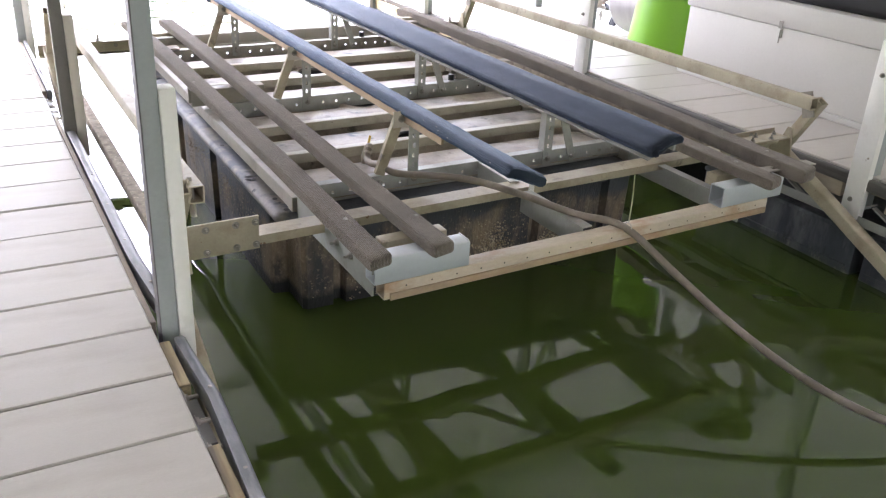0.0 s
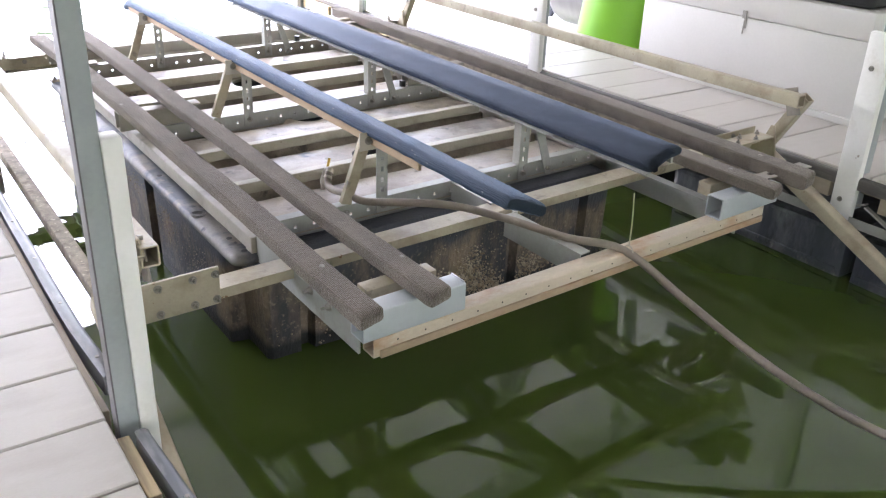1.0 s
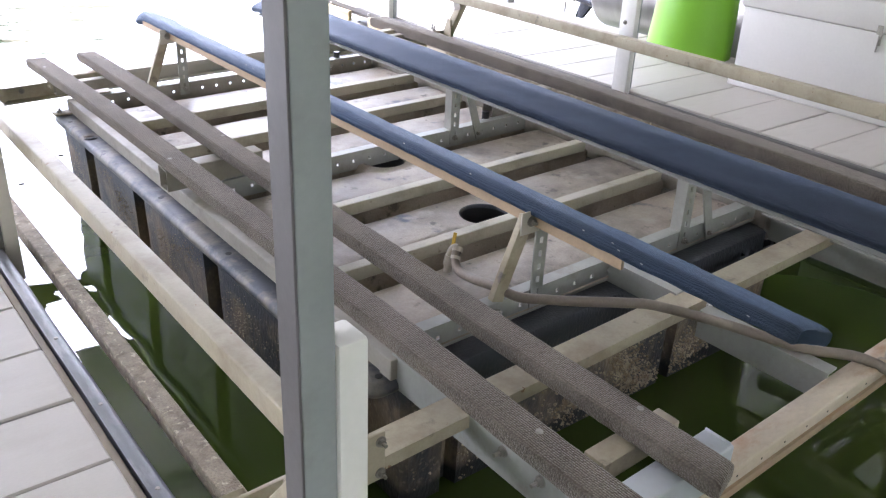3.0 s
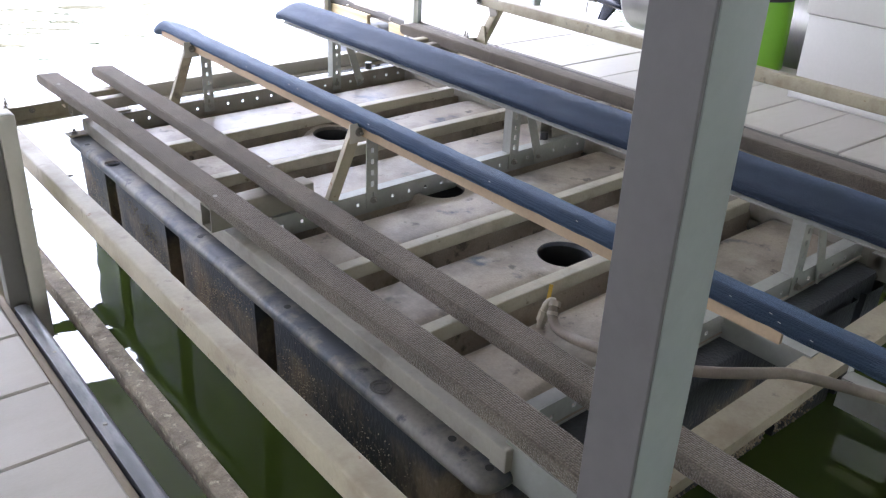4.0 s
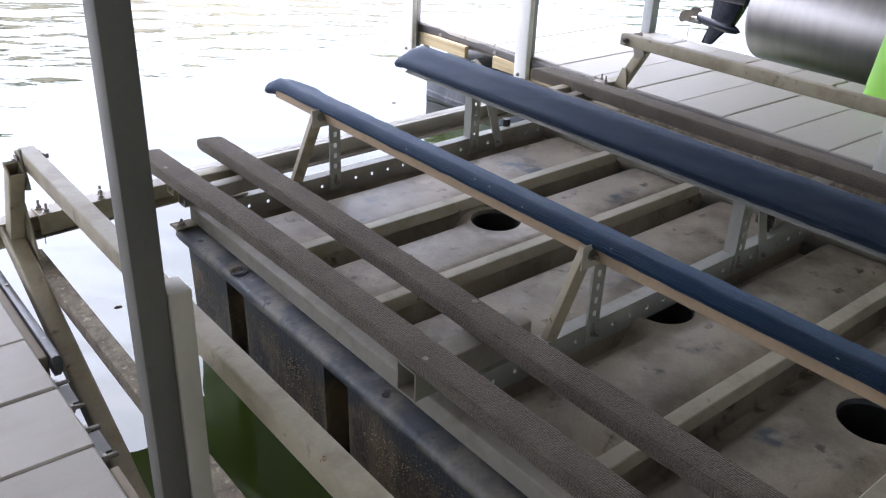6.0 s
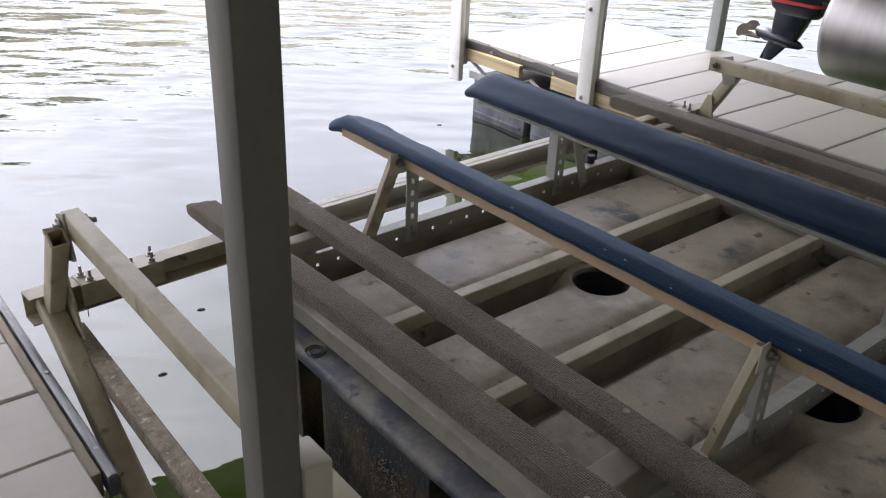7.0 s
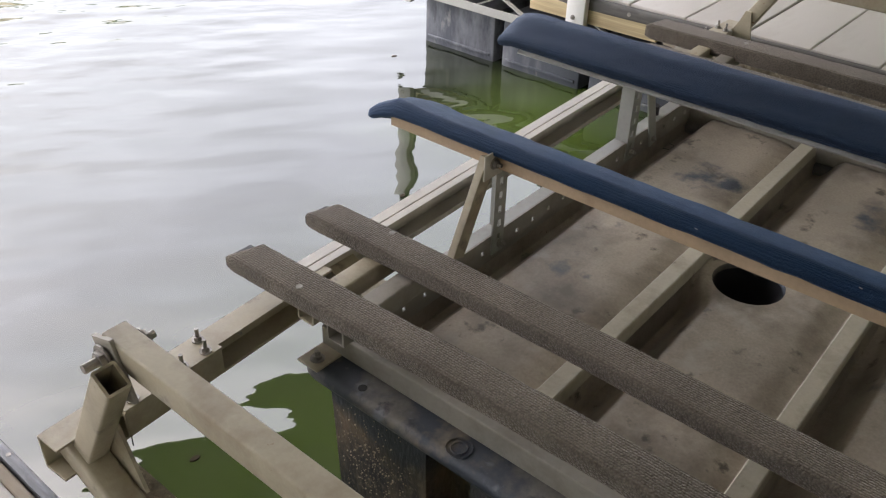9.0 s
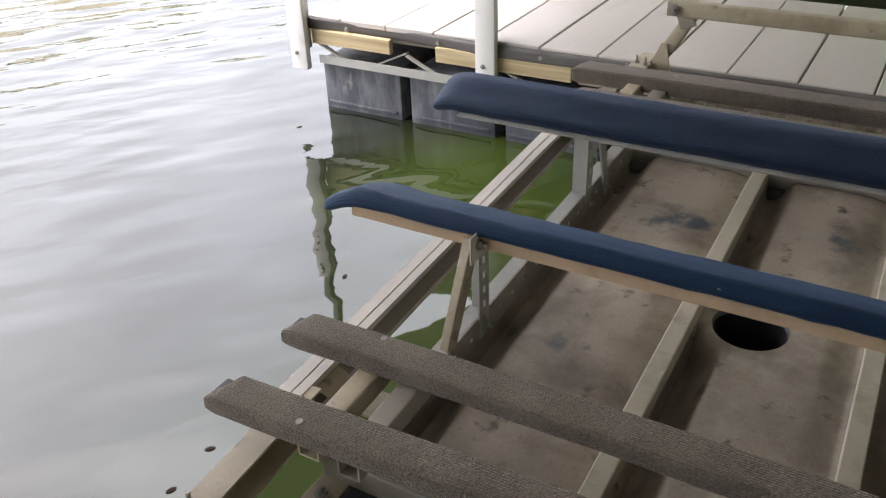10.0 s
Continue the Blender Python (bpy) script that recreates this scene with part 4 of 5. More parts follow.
box(bm, 0.700, 0.790, 6.955, 7.030, -0.0255, -0.018, bev=0.002, seg=1)
foot = part("foot_plate", bm, M_TAN, lift)
part("bolt", bolt(B(), (0.735, 6.99, -0.018), (0, 0, 1), 0.013, 0.012), M_BOLT, foot, smooth=40)

# front cross channel with end plates, front beam, middle strut
bm = B()
sweep(bm, [(-0.05, 0.0), (-0.044, 0.0), (-0.044, 0.034), (0.044, 0.034), (0.044, 0.0), (0.05, 0.0), (0.05, 0.040), (-0.05, 0.040)], (0.49, 3.622, 0.008), (3.16, 3.622, 0.008))
part("front_cross_channel", skewed(bm, 0.6, 0.03), M_TAN, lift)
for s in (-1, 1):
    bm = B()
    x0, x1 = CX + s * 1.305, CX + s * 1.71
    box(bm, min(x0, x1), max(x0, x1), 3.557, 3.569, 0.0, 0.143, bev=0.003)
    plate = part("end_plate", skewed(bm, 0.6, 0.03), M_TAN, lift, "tan bolted end plate", smooth=40)
    for dx in (1.32, 1.40, 1.52):
        for z in (0.022, 0.118):
            part("bolt", skewed(bolt(B(), (CX + s * dx, 3.557, z), (0, -1, 0), 0.010, 0.012), 0.6, 0.03), M_BOLT, plate, smooth=40)
bm = B()
sweep(bm, rect(0.090, 0.008, 0.003), (3.15, 3.515, 0.166), (3.45, 3.515, 0.170))
sweep(bm, rect(0.007, 0.060), (3.15, 3.563, 0.140), (3.45, 3.563, 0.144))
splice = part("splice_plate", bm, M_TAN, lift, "tan angle plate with standing bolts")
for x, y in ((3.19, 3.49), (3.27, 3.545), (3.33, 3.49), (3.41, 3.545)):
    part("bolt", bolt(B(), (x, y, 0.172), (0, 0, 1), 0.010, 0.010), M_BOLT, splice, smooth=40)
bm = B()
tube(bm, 0.075, 0.072, 0.006, (0.828, 3.066, -0.016), (2.905, 3.066, -0.016))
beam = part("front_beam", skewed(bm, 0.83, 0.03), M_RUSTTAN, lift, "tan front beam with rust streaks and drilled holes", smooth=40)
# small dark discs stand for the shade in the beam's holes
for i in range(18):
    x = 0.92 + i * 0.112
    part("beam_hole_disc", skewed(cyl(B(), (x, 3.0295, -0.006), (x, 3.0276, -0.006), 0.0034, n=8), 0.83, 0.03), M_DARK, beam)
part("lip", skewed(box(B(), 0.85, 2.895, 3.0190, 3.0283, -0.0515, -0.0245), 0.83, 0.03), M_RUST, beam, "rusty lower lip")
bm = B()
sweep(bm, channel(0.055, 0.085, 0.006), (1.80, 3.655, -0.03), (1.80, 3.998, -0.03))
sweep(bm, channel(0.055, 0.10, 0.006), (1.815, 3.10, -0.064), (1.80, 3.555, -0.060))
part("middle_strut", skewed(bm, 0.83, 0.03), M_GALV, lift)
bm = B()
box(bm, 1.842, 1.872, 3.545, 3.553, 0.010, 0.085, bev=0.003)
part("bunk_tab", skewed(bm, 0.6, 0.03), M_WHITE, lift, "white painted tab")

# brackets under the grey bunk boards
for xa, xb, s, top_z in ((0.785, 1.192, -1, 0.126), (2.580, 2.985, 1, 0.120)):
    bm = B()
    tube(bm, 0.085, top_z - 0.022, 0.005, (xa, 3.065, (top_z + 0.022) / 2), (xb, 3.065, (top_z + 0.022) / 2))
    box(bm, xb - 0.006, xb, 3.030, 3.106, top_z - 0.02, top_z + 0.005, bev=0.002, seg=1)
    part("bunk_bracket", skewed(bm, 0.83, 0.03), M_PALEBLUE, lift, smooth=40)
    bm = B()
    tube(bm, 0.085, 0.095, 0.005, (xa - 0.065, 5.47, 0.112), (xb - 0.035, 5.47, 0.112))
    part("bunk_bracket", skewed(bm, 0.83, 0.03), M_DIRTGALV, lift, smooth=40)
    for y, z in ((6.985, 0.157), (6.88, 0.146)):
        bm = B()
        tube(bm, 0.058, 0.056, 0.005, (xa - 0.085 if s < 0 else xa + 0.12, y, z), (xa + 0.28 if s < 0 else xb + 0.10, y, z))
        part("bunk_bracket", skewed(bm, 0.83, 0.03), M_TAN if y > 6.9 else M_DIRTGALV, lift, smooth=40)
    bm = B()
    box(bm, xa + 0.10, xb - 0.02, 3.17, 3.24, 0.06, 0.118, bev=0.004)
    part("bunk_bracket", skewed(bm, 0.83, 0.03), M_TAN, lift, smooth=40)


bm = B()
perforated(bm, (2.79, 3.05, 0.192), (0, 1, 0), (1, 0, 0), (0, 0, 1), 0.36, 0.065, 0.006, 0.125, 0.065, 0.024, 0.085)
part("slotted_plate", bm, M_DIRTGALV, lift, "galvanised plate with two slots")


def bunk_support(y, s):
    """A perforated upright with a leaning strut and a bolted cap plate under a blue bunk board; s: side of the middle."""
    def X(x):
        return CX + s * x
    y += 0.016 * (X(0.43) - 1.785)
    up = B()
    perforated(up, (X(0.43), y - 0.006, 0.0), (-s, 0, 0), (0, 0, 1), (0, 1, 0), 0.315, 0.055, 0.006, 0.048, 0.022, 0.014, 0.045)
    box(up, min(X(0.375), X(0.380)), max(X(0.375), X(0.380)), y, y + 0.045, 0.0, 0.315)
    ob = part("bunk_support", up, M_GALV, lift)
    st = B()
    if s < 0:
        sweep(st, rect(0.050, 0.026, 0.003), (X(0.592 if y > 4.5 else 0.580), y + 0.004, 0.074), (X(0.490), y - 0.020, 0.365), up=(0, 1, 0))
    else:
        sweep(st, rect(0.046, 0.008, 0.002), (X(0.565), y - 0.012, 0.010), (X(0.455), y - 0.012, 0.335), up=(0, 1, 0))
    part("strut", st, M_TAN if s < 0 else M_GALV, ob)
    cp = B()
    box(cp, min(X(0.450), X(0.530)), max(X(0.450), X(0.530)), y - 0.038, y - 0.034, 0.308, 0.385)
    part("cap_plate", cp, M_CREAM if s < 0 else M_TAN, ob)
    part("bolt", bolt(B(), (X(0.488), y - 0.038, 0.35), (0, -1, 0), 0.012, 0.012), M_BOLT, ob, smooth=40)
    for x in (0.585, 0.40) if s < 0 else (0.55, 0.40):
        part("bolt", bolt(B(), (X(x), y - 0.012, 0.035), (0, -1, 0), 0.010, 0.008), M_BOLT, ob, smooth=40)


for y in (3.985, 5.435, 6.945):
    bunk_support(y, -1)
    bunk_support(y, 1)
for y in (5.50, 7.0):
    part("stub_tube", cyl(B(), (2.485, y, 0.0), (2.485, y, 0.115), 0.02, n=14), M_BLACK, lift, smooth=40)

# rear beam and its splices
bm = B()
groove = [(0, 0), (0.066, 0), (0.066, 0.017), (0.059, 0.017), (0.059, 0.007), (0.007, 0.007), (0.007, 0.091), (0.059, 0.091), (0.059, 0.081), (0.066, 0.081), (0.066, 0.098), (0.040, 0.098), (0.040, 0.0935), (0.035, 0.0935), (0.035, 0.098), (0, 0.098)]
sweep(bm, groove, (0.80, 7.188, 0.032), (2.85, 7.268, 0.032))
part("rear_beam", bm, M_CREAM, lift, "cream painted rear beam")
for s in (-1, 1):
    bm = B()
    prof = channel(0.070, 0.092, 0.006)
    if s < 0:
        sweep(bm, prof, (CX - 1.755, 7.112, 0.036), (CX - 0.93, 7.168, 0.036))
    else:
        sweep(bm, prof, (CX + 0.93, 7.235, 0.036), (CX + 1.755, 7.215, 0.036))
    ends = part("rear_end_beam", bm, M_TAN, lift)
    def bent(dx):
        """Where the end beam's outer face runs at dx from the middle."""
        return 7.112 + 0.0679 * (1.755 - dx) if s < 0 else 7.215 + 0.024 * (1.755 - dx)
    bm = B()
    a, b = CX + s * 1.60, CX + s * 1.33
    ya, yb = bent(1.60) - 0.052, bent(1.33) - 0.052
    sweep(bm, rect(0.082, 0.008), (a, ya, 0.133), (b, yb, 0.133))
    sweep(bm, rect(0.007, 0.070), (a, ya - 0.038, 0.096), (b, yb - 0.038, 0.096))
    part("splice_plate", bm, M_TAN, ends)
    for dx, dy in ((1.565, -0.075), (1.43, -0.075), (1.362, -0.075), (1.58, -0.030), (1.35, -0.030), (1.45, -0.030)):
        part("bolt", bolt(B(), (CX + s * dx, bent(dx) + dy, 0.137), (0, 0, 1), 0.010, 0.022), M_BOLT, ends, smooth=40)
    for dx in (1.23, 1.02):
        part("bolt", bolt(B(), (CX + s * dx, bent(dx) - 0.008, 0.085), (0, -1, 0), 0.010, 0.018), M_BOLT, ends, smooth=40)
for x in (0.965, 2.715):
    bm = B()
    sweep(bm, rect(0.092, 0.007), (x, 6.95, 0.070), (x, 7.075, 0.074))
    sweep(bm, rect(0.092, 0.007), (x, 7.073, 0.074), (x, 7.135 if x < 2 else 7.20, 0.104))
    part("rear_strap", bm, M_TAN, lift)

# swing arms, side rails and lower tubes
for s in (-1, 1):
    xo = CX + s * 1.690
    for y in (7.085 if s < 0 else 7.19, 3.60):
        bm = B()
        tube(bm, 0.068, 0.072, 0.006, (xo, y + 0.01, 0.085), (xo, y - 1.35, -0.56), r=0.012)
        arm = part("swing_arm", bm, M_TAN, lift, smooth=40)
        near_left = s < 0 and y < 4
        xu = 0.165 if near_left else xo - s * 0.005
        foot, head = (3.52, 3.225) if near_left else (y - 0.03, y - 0.232)
        bm = B()
        tube(bm, 0.050, 0.060, 0.006, (xu, foot, 0.055), (xu, head, 0.425 if near_left else 0.395), up=(0, 1, 0), r=0.006)
        part("upright", bm, M_TAN, arm, smooth=40)
        bm = B()
        sweep(bm, [(-0.09, 0), (0.05, 0), (0.012, 0.19), (-0.012, 0.19)], (xu - s * 0.039, foot - 0.07, 0.03), (xu - s * 0.031, foot - 0.07, 0.03))
        part("gusset", bm, M_TAN, arm)
        bm = B()
        bolt(bm, (xu - s * 0.025, head + 0.067, 0.39), (s, 0, 0), 0.02, 0.03)
        part("pivot_bolt", bm, M_BOLT, arm, smooth=40)
        bm = B()
        sweep(bm, rect(0.075, 0.010, 0.004), (xu - s * 0.036, head + 0.032, 0.30), (xu - s * 0.036, head + 0.077, 0.43), up=(1, 0, 0))
        part("pivot_plate", bm, M_DIRTGALV, arm)
    xr = CX + (-1.620 if s < 0 else 1.580)
    bm = B()
    tube(bm, 0.054, 0.064, 0.005, (xr, 3.21 if s < 0 else 3.33, 0.397), (xr, 6.935 if s < 0 else 7.065, 0.402))
    rail = part("side_rail", bm, M_TAN, lift, "tan square tube side rail", smooth=40)
    part("pivot_bolt", bolt(B(), (xr - s * 0.031, 6.90 if s < 0 else 7.03, 0.402), (-s, 0, 0), 0.017, 0.014), M_BOLT, rail, smooth=40)
    bm = B()
    tube(bm, 0.056, 0.060, 0.005, (CX + s * 1.632, 3.62, -0.032), (CX + s * 1.632, 7.05, -0.032))
    part("lower_tube", bm, M_CRUST, lift, "crusted lower tube with dried growth", smooth=40)


# ---- bunk boards ----
def along(keys, y):
    """Values between keys (y, ...) in order of falling y."""
    for p, q in zip(keys, keys[1:]):
        if y >= q[0]:
            u = (p[0] - y) / (p[0] - q[0])
            return [a + (b - a) * u for a, b in zip(p[1:], q[1:])]
    return list(keys[-1][1:])


def grey_bunk(keys, bolts, w=0.098, h=0.052):
    """A carpeted plank with soft edges through keys (y, x, top) from its far end to its near end."""
    yf, yn = keys[0][0], keys[-1][0]
    mx, mz = along(keys, (yf + yn) / 2)
    t = thing("bunk_board", (mx, (yf + yn) / 2, mz - h), "brown-grey carpeted bunk board bolted along the boat lift", "bunk board", group="grey bunk boards")
    rr = random.Random(int(keys[0][1] * 1000))
    rings = []
    k = 110
    ss = [0, 0.0015, 0.004] + [0.008 + 0.984 * i / k for i in range(k + 1)] + [0.996, 0.9985, 1]
    ph = rr.uniform(0, 6)
    for s in ss:
        e = min(s, 1 - s) * abs(yf - yn)
        f = 1 - 0.30 * max(0.0, 1 - e / 0.018) ** 2
        y = yf + (yn - yf) * s
        x, z = along(keys, y)
        wob = 0.0010
        x += 0.0025 * math.sin(3.1 * y + ph)
        z += 0.0015 * math.sin(4.7 * y + ph)
        skew = 0.030 * max(0.0, 1 - e / 0.03)
        rings.append([(x + a * (0.90 + 0.10 * f) + rr.uniform(-wob, wob), y - skew * (a / w) * (1 if s < 0.5 else -1), z - h / 2 + b * f + rr.uniform(-wob, wob)) for a, b in rect(w, h, 0.011, 3)])
    part("carpet", loft(B(), rings), M_GREYCARPET, t, smooth=60)
    # the bare board shows dark at the far end, where the carpet is cut
    x, z = along(keys, yf)
    part("board_end", box(B(), x - w * 0.34, x + w * 0.30, yf - 0.030, yf + 0.014, z - h * 0.80, z - h * 0.22, bev=0.004), M_DARK, t, "dark bare board end", smooth=40)
    for y, dx in bolts:
        x, z = along(keys, y)
        c = Vector((x + dx, y, z))
        part("bolt", cyl(B(), c - Vector((0, 0, 0.004)), c + Vector((0, 0, 0.003)), 0.011, 0.008, n=12), M_BUNKBOLT, t, smooth=50)
    return t


grey_bunk(((7.215, 0.712, 0.240), (6.2, 0.750, 0.227), (5.0, 0.768, 0.211), (2.945, 0.776, 0.178)), ((6.985, -0.028), (5.40, -0.030), (3.30, 0.010)))
grey_bunk(((7.215, 0.978, 0.240), (6.4, 1.004, 0.229), (4.5, 1.010, 0.206), (2.945, 1.028, 0.182)), ((6.985, 0.030), (5.55, 0.022), (3.22, 0.026)))
grey_bunk(((7.215, 2.720, 0.240), (2.945, 2.765, 0.205)), ((6.9, 0.0), (3.2, 0.0)))
grey_bunk(((7.310, 3.012, 0.242), (5.0, 3.020, 0.238), (2.925, 2.955, 0.236)), ((6.9, 0.0), (3.2, 0.0)), w=0.112, h=0.068)


def blue_bunk(s):
    """A wide blue carpeted board tilted towards the keel on a tan angle; s: side of the middle."""
    cx, cz, w, h, tilt = CX + s * (0.400 if s < 0 else 0.412), 0.365, 0.194, 0.050, radians(24)
    t = thing("bunk_board", (cx, 5.2, cz), "dark blue carpeted bunk board on a tan carrier strip" if s < 0 else "faded dark blue carpeted bunk board with a frayed end", "bunk board", group="blue bunk boards")
    u = Vector((-s * math.cos(tilt), 0, -math.sin(tilt)))
    n = Vector((-s * math.sin(tilt), 0, math.cos(tilt)))
    rr = random.Random(5 + s)
    yf, yn = (7.390, 3.015) if s < 0 else (7.515, 3.135)
    rings = []
    k = 80
    ss = [0, 0.003, 0.008] + [0.014 + 0.972 * i / k for i in range(k + 1)] + [0.992, 0.997, 1]
    outline = []
    edge = rect(w, h, 0.018, 3)
    for (a0, b0), (a1, b1) in zip(edge, edge[1:] + edge[:1]):
        k2 = 8 if abs(a1 - a0) > 0.05 else 1
        outline += [(a0 + (a1 - a0) * i / k2, b0 + (b1 - b0) * i / k2) for i in range(k2)]
    # the outer third lies flatter than the rest of the board
    flat = 0.42 if s > 0 else 0.16
    outline = [(a, b - flat * max(0.0, -a - 0.030) + flat * 0.016) for a, b in outline]
    for q in ss:
        y = yf + (yn - yf) * q
        e = min(q, 1 - q) * abs(yf - yn)
        f = 1 - (0.38 if q < 0.5 else 0.26) * max(0.0, 1 - e / (0.035 if q < 0.5 else 0.020)) ** 2
        drop = 0.050 * max(0.0, 1 - (yf - y) / 0.13) ** 1.5 if s < 0 else 0.012 * max(0.0, 1 - (yf - y) / 0.06)
        lump = 0.011 * math.exp(-((yf - y - 0.135) / 0.035) ** 2) if s < 0 else 0.0
        wob = 0.0018
        rings.append([Vector((cx, y, cz - drop)) + u * (a * (0.8 + 0.2 * f)) + n * (b * f + (lump if b > 0 else 0) + rr.uniform(-wob, wob)) + u * rr.uniform(-wob, wob) for a, b in outline])
    part("carpet", loft(B(), rings), M_BLUECARPET if s < 0 else M_FADEDBLUE, t, smooth=60)
    # a few staples in the lower side, and the loose corner of the carpet at the near end
    for i in range(12 if s < 0 else 5):
        y = rr.uniform(3.1, 4.4) if i % 2 else rr.uniform(3.1, 7.2)
        c = Vector((cx, y, cz)) + (u * (-w / 2 - 0.0005) if s < 0 else u * (w / 2 - 0.003)) + n * rr.uniform(-0.016, 0.004)
        part("staple", cyl(B(), c - Vector((0, 0.004, 0)), c + Vector((0, 0.004, 0.001)), 0.0011, n=5), M_BUNKBOLT, t)
    if s > 0:
        bm = B()
        flap = [[Vector((cx, yn + 0.04 - 0.075 * v + 0.012 * v * abs(math.sin(i * 1.3)), cz)) + u * (-0.030 + 0.122 * i / 8) + n * (0.0300 - 0.010 * v * v - (0.020 * v if i > 6 else 0.0)) for i in range(9)] for v in (0, 0.35, 0.7, 1.0)]
        grid_v = [[bm.verts.new(p) for p in row] for row in flap]
        for r0, r1 in zip(grid_v, grid_v[1:]):
            for i in range(8):
                bm.faces.new((r0[i], r0[i + 1], r1[i + 1], r1[i]))
        bmesh.ops.solidify(bm, geom=bm.faces[:], thickness=0.004)
        part("carpet_flap", bm, M_FADEDBLUE, t, "loose frayed carpet end", smooth=60)
    # tan angle that carries the board
    xo = CX + s * 0.478
    bm = B()
    y0, y1 = (3.575, 7.30) if s < 0 else (3.15, 7.42)
    box(bm, min(xo, xo - s * 0.012), max(xo, xo - s * 0.012), y0, y1, 0.332, 0.388)
    sweep(bm, rect(0.006, 0.17), (xo - s * 0.075, y0, 0.338), (xo - s * 0.075, y1, 0.338), up=u)
    part("carrier", bm, M_TANBOARD if s < 0 else M_GALV, t, "tan carrier strip under the carpet" if s < 0 else "grey carrier strip")
    return t


blue_bunk(-1)
blue_bunk(1)

# ---- air hose ----
hose = thing("air_hose", (1.33, 4.33, 0.0), "grey-brown air hose with a yellow-handled valve draped over the lift frame", "hose")
A0, C0, E0 = Vector((2.02, 3.055, 0.038)), Vector((2.21, 2.02, -0.44)), Vector((2.75, 1.87, -0.475))
tail = [A0 * (1 - s) ** 2 + C0 * 2 * s * (1 - s) + E0 * s * s for s in (i / 8 for i in range(1, 9))]
keys = [(1.340, 4.303, 0.100), (1.322, 4.290, 0.072), (1.303, 4.245, 0.052), (1.284, 4.150, 0.068), (1.276, 4.050, 0.092), (1.283, 3.975, 0.096), (1.305, 3.925, 0.092), (1.352, 3.858, 0.101), (1.412, 3.753, 0.124), (1.507, 3.682, 0.124), (1.625, 3.635, 0.098), (1.735, 3.470, 0.082), (1.859, 3.250, 0.058), (2.001, 3.075, 0.040)] + [tuple(p) for p in tail] + [(3.1, 1.8, -0.53)]
part("hose", pipe(B(), spline(keys, 6), 0.0165, 12), M_HOSE, hose, smooth=60)
bm = B()
cyl(bm, (1.322, 4.337, -0.03), (1.326, 4.336, 0.035), 0.0135, n=14)
cyl(bm, (1.326, 4.336, 0.030), (1.331, 4.332, 0.070), 0.0185, 0.0175, n=8)
pipe(bm, spline([(1.331, 4.332, 0.066), (1.334, 4.328, 0.088), (1.341, 4.318, 0.103), (1.346, 4.307, 0.103)], 5), 0.0140, 14)
cyl(bm, (1.347, 4.308, 0.104), (1.336, 4.300, 0.092), 0.0200, 0.0190, n=16)
cyl(bm, (1.328, 4.294, 0.081), (1.322, 4.290, 0.072), 0.0190, n=14)
valve = part("valve", bm, M_PVC, hose, "dirty white plastic elbow valve", smooth=40)
bm = B()
cyl(bm, (1.337, 4.335, 0.060), (1.345, 4.334, 0.098), 0.006, n=10)
sweep(bm, rect(0.013, 0.006, 0.002), (1.345, 4.336, 0.096), (1.362, 4.344, 0.146))
part("handle", bm, M_BRASS, valve, "yellow lever handle", smooth=40)
tie = thing("cable_tie", (2.06, 3.08, 0.02), "thin pale cable tie round the hose with its tail standing up", "cable tie")
bm = B()
pts = [(2.012, 3.062 + 0.024 * math.sin(a), 0.040 + 0.024 * math.cos(a)) for a in (2 * math.pi * i / 12 for i in range(13))]
pipe(bm, pts, 0.003, 6)
part("loop", bm, M_PVC, tie)
part("tail", pipe(B(), spline([(2.012, 3.062, 0.06), (2.026, 3.075, 0.16), (2.032, 3.089, 0.272)], 4), 0.0028, 6), M_PVC, tie)

# ---- things on the far walkway ----
Z0 = DECK_EAST_Z
chest = thing("storage_chest", (4.70, 4.46, Z0), "white storage chest with an overhanging lid and a steel hasp", "chest")
part("body", box(B(), 4.385, 5.00, 3.615, 5.315, Z0 + 0.042, 0.538, bev=0.006), M_CHEST, chest, smooth=40)
part("base", box(B(), 4.365, 5.01, 3.600, 5.330, Z0 + 0.002, Z0 + 0.041, bev=0.004), M_CHEST, chest, "white base strip", smooth=40)
part("lid", box(B(), 4.368, 5.02, 3.590, 5.335, 0.540, 0.700, bev=0.014), M_CHEST, chest, smooth=40)
bm = B()
box(bm, 4.362, 4.3675, 4.432, 4.462, 0.532, 0.580)
box(bm, 4.379, 4.3845, 4.438, 4.456, 0.470, 0.532)
cyl(bm, (4.371, 4.447, 0.520), (4.375, 4.452, 0.435), 0.004, n=8)
part("hasp", bm, M_BUNKBOLT, chest, "steel hasp")
bm = B()
box(bm, 4.42, 4.99, 3.66, 4.72, 0.702, 0.90, bev=0.04, seg=3)
tagged(part("seat_cushion", bm, M_BLACK, smooth=50), "black cushion lying on the storage chest lid", "cushion")

MAT_AT, MAT_TURN = Vector((4.80, 5.985)), radians(-80)


def mat_ring(z, grow, k=48):
    """Outline of the rolled mat at height z: a flattened round with the sheet's free edge showing as a step."""
    out = []
    for i in range(k):
        a = 2 * math.pi * i / k
        g = grow + 0.012 * (i / k)
        g -= 0.06 * min(z, 0.6)
        u, v = (0.300 + g) * math.cos(a), (0.288 + g) * math.sin(a)
        out.append((MAT_AT.x + 0.05 * z + u * math.cos(MAT_TURN) - v * math.sin(MAT_TURN), MAT_AT.y - 0.03 * z + u * math.sin(MAT_TURN) + v * math.cos(MAT_TURN), Z0 + z))
    return out


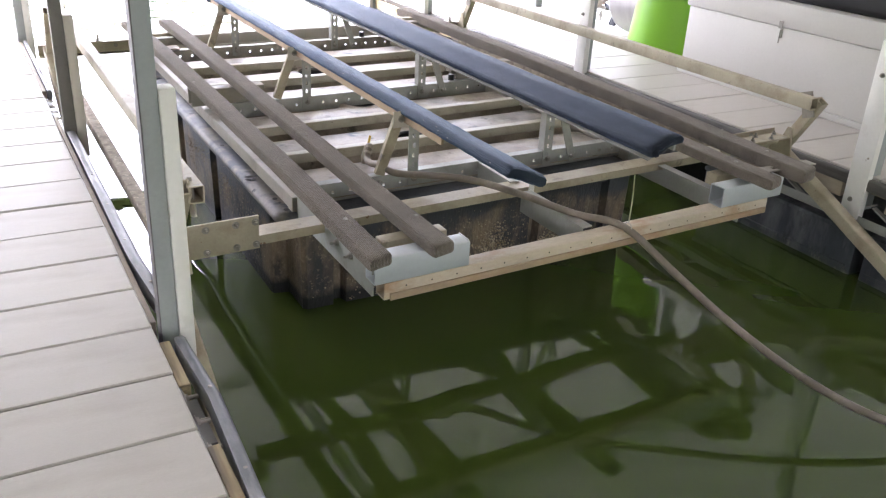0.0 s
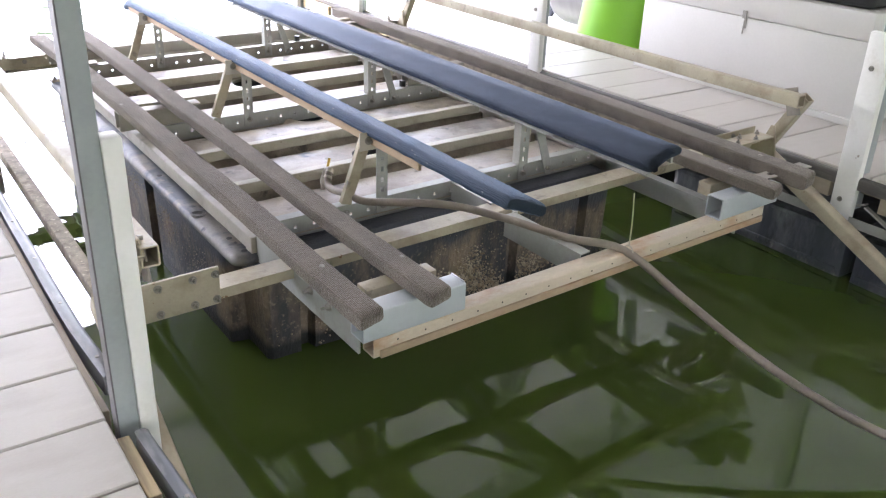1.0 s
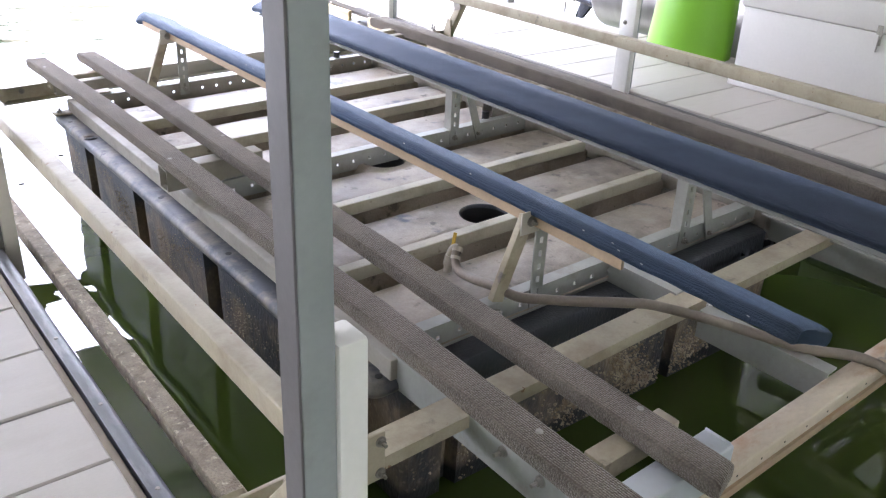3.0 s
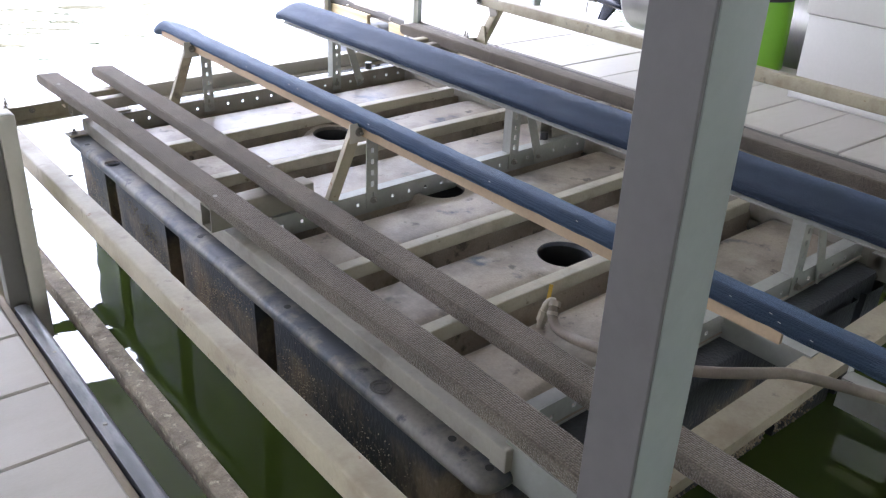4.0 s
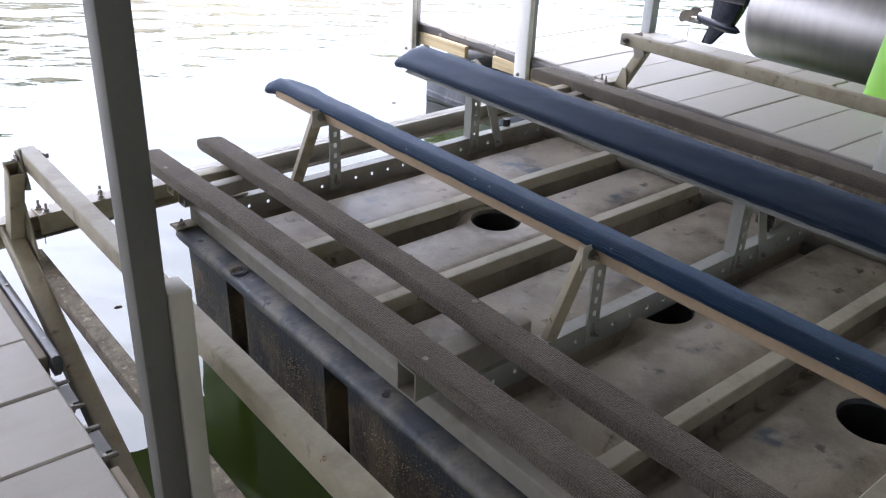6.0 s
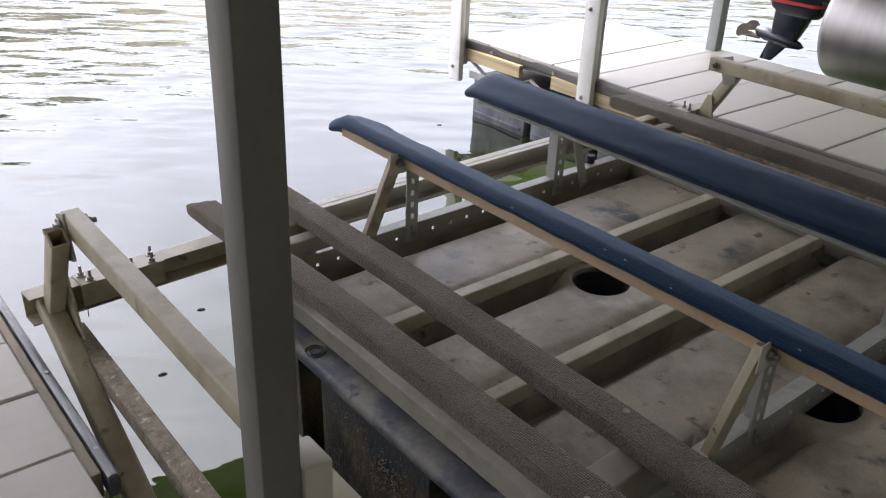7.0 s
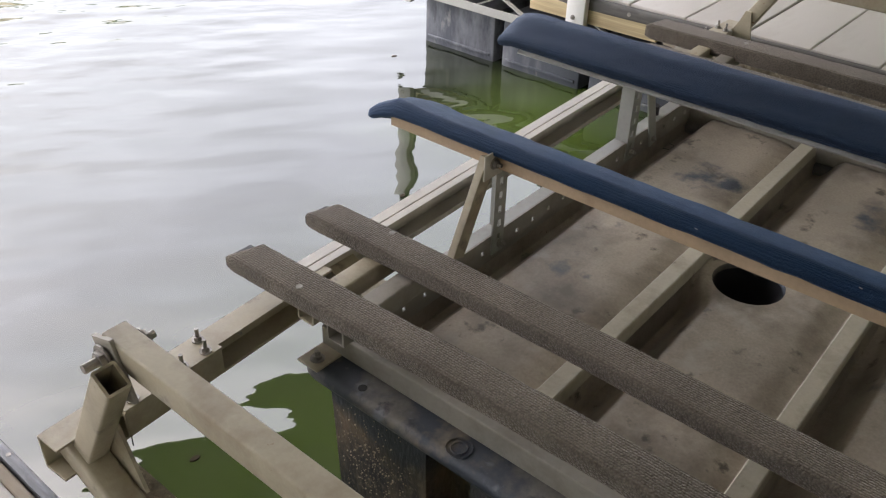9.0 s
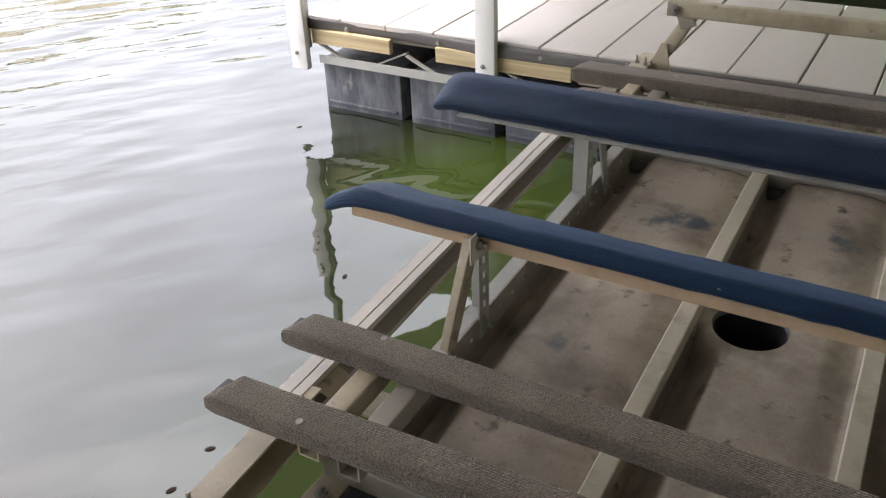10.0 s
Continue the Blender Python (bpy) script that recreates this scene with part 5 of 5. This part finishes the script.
mat_roll = thing("rolled_mat", (4.80, 5.985, Z0), "lime green foam water mat rolled up and strapped on the dock", "water mat")
heights = [0.003, 0.008, 0.03] + [0.03 + 0.08 * q for q in range(1, 21)] + [1.66, 1.69, 1.70]
bm = loft(B(), [mat_ring(z, -0.012 if z in (0.003, 1.70) else -0.014 * math.exp(-((z - 0.48) / 0.05) ** 2) - 0.014 * math.exp(-((z - 1.35) / 0.05) ** 2)) for z in heights])
part("foam_roll", bm, M_GREEN, mat_roll, smooth=50)
for z in (0.455, 1.33):
    bm = loft(B(), [mat_ring(z, -0.008), mat_ring(z, 0.003), mat_ring(z + 0.05, 0.003), mat_ring(z + 0.05, -0.008)], cap=False)
    strap = part("strap", bm, M_BLACK, mat_roll, "black webbing strap", smooth=40)
    p = mat_ring(z + 0.025, 0.006)[40]
    part("buckle", box(B(), p[0] - 0.03, p[0] + 0.03, p[1] - 0.012, p[1] + 0.012, Z0 + z - 0.004, Z0 + z + 0.054, bev=0.006), M_BLACK, strap, smooth=40)

# ---- pontoon boat beyond the walkway ----
boat = thing("pontoon_boat", (6.8, 5.5, 0), "brushed aluminium pontoon boat on a lift in the next slip", "boat")
for x in (5.95, 7.75):
    bm = B()
    k = 48
    rings = []
    for y, r in ((7.70, 0.001), (7.70, 0.36), (7.685, 0.38), (7.66, 0.385), (6.0, 0.385), (4.0, 0.385), (1.8, 0.385), (1.0, 0.20), (0.6, 0.03)):
        rings.append([(x + r * math.cos(2 * math.pi * i / k), y, 0.205 + r * math.sin(2 * math.pi * i / k)) for i in range(k)])
    part("pontoon", loft(bm, rings), M_ALU, boat, "brushed aluminium pontoon tube", smooth=50)
bm = B()
box(bm, 5.60, 8.10, 1.2, 7.75, 0.63, 0.72, bev=0.01)
part("hull_deck", bm, M_GALV, boat, smooth=40)
bm = B()
box(bm, 6.72, 7.05, 7.70, 7.86, 0.36, 0.72, bev=0.01)
part("transom", bm, M_ALU, boat, smooth=40)
motor = thing("outboard_motor", (6.4, 8.25, 0.2), "black outboard motor with a red stripe and a steel propeller", "outboard motor")
mx = 6.35
bm = B()
sections = ((8.30, 0.12, 0.13, 0.20), (8.31, 0.17, 0.19, 0.25), (8.33, 0.30, 0.23, 0.28), (8.35, 0.55, 0.24, 0.29), (8.35, 0.80, 0.22, 0.27), (8.33, 0.93, 0.13, 0.18))
loft(bm, [[(mx + a, y + b, z) for a, b in rect(w, d * 1.7, 0.05, 4)] for y, z, w, d in sections])
part("cowl", bm, M_COWL, motor, smooth=50)
bm = B()
loft(bm, [[(mx + a, 8.325 + b, z) for a, b in rect(0.232, 0.472, 0.06, 4)] for z in (0.215, 0.240)])
part("stripe", bm, M_RED, motor, smooth=50)
bm = B()
loft(bm, [[(mx + a, y + b, z) for a, b in rect(w, d, 0.02, 3)] for y, z, w, d in ((8.34, 0.15, 0.13, 0.30), (8.36, 0.04, 0.11, 0.27), (8.39, -0.08, 0.07, 0.23), (8.45, -0.16, 0.03, 0.17), (8.52, -0.28, 0.012, 0.10))])
part("leg", bm, M_COWL, motor, smooth=50)
bm = B()
k = 20
loft(bm, [[(mx + r * math.cos(2 * math.pi * i / k), 8.20 + d, -0.12 + 0.13 * d + r * math.sin(2 * math.pi * i / k)) for i in range(k)] for d, r in ((0.0, 0.002), (0.04, 0.03), (0.14, 0.05), (0.36, 0.055), (0.44, 0.04))])
part("gearcase", bm, M_COWL, motor, smooth=50)
bm = B()
for b in range(3):
    a0 = b * 2 * math.pi / 3 + 0.5
    ra, rb = [], []
    for i in range(9):
        q = i / 8
        r = 0.03 + 0.135 * q
        half = 0.062 * math.sin(math.pi * (0.12 + 0.80 * q))
        for sgn, dst in ((-1, ra), (1, rb)):
            a = a0 + sgn * half / max(r, 0.05)
            dst.append((mx + r * math.cos(a), 8.735 + sgn * half * 0.6, -0.11 + r * math.sin(a)))
    va, vb = [bm.verts.new(p) for p in ra], [bm.verts.new(p) for p in rb]
    for i in range(8):
        bm.faces.new((va[i], va[i + 1], vb[i + 1], vb[i]))
bmesh.ops.solidify(bm, geom=bm.faces[:], thickness=0.006)
cyl(bm, (mx, 8.62, -0.095), (mx, 8.80, -0.11), 0.035, 0.02, n=16)
part("propeller", bm, M_BOLT, motor, "dull steel three-blade propeller", smooth=40)

# ---- bits floating on the water ----
rr = random.Random(11)
for x, y in ((3.371, 9.201), (2.142, 7.993), (1.082, 7.778), (0.888, 7.759), (0.557, 7.384)):
    bm = B()
    k = 9
    a0 = rr.uniform(0, 6)
    ring = []
    for i in range(k):
        a = 2 * math.pi * i / k
        r = 0.5 + 0.5 * abs(math.sin(a))
        px, py = 0.018 * math.cos(a), 0.010 * r * math.sin(a)
        ring.append((px * math.cos(a0) - py * math.sin(a0), px * math.sin(a0) + py * math.cos(a0)))
    loft(bm, [[(x + p, y + q, z) for p, q in ring] for z in (WATER_Z - 0.002, WATER_Z + 0.003)])
    tagged(part("floating_leaf", bm, M_LEAF), "small dark dead leaf floating on the water", "leaf", group="floating leaves")

strand = thing("thread", (0.242, 7.05, 0.09), "thin dark thread hanging from the end beam", "thread")
part("strand", pipe(B(), spline([(0.243, 7.052, 0.100), (0.241, 7.049, 0.062), (0.238, 7.051, 0.035), (0.237, 7.050, 0.012)], 4), 0.0016, 5), M_BLACK, strand)
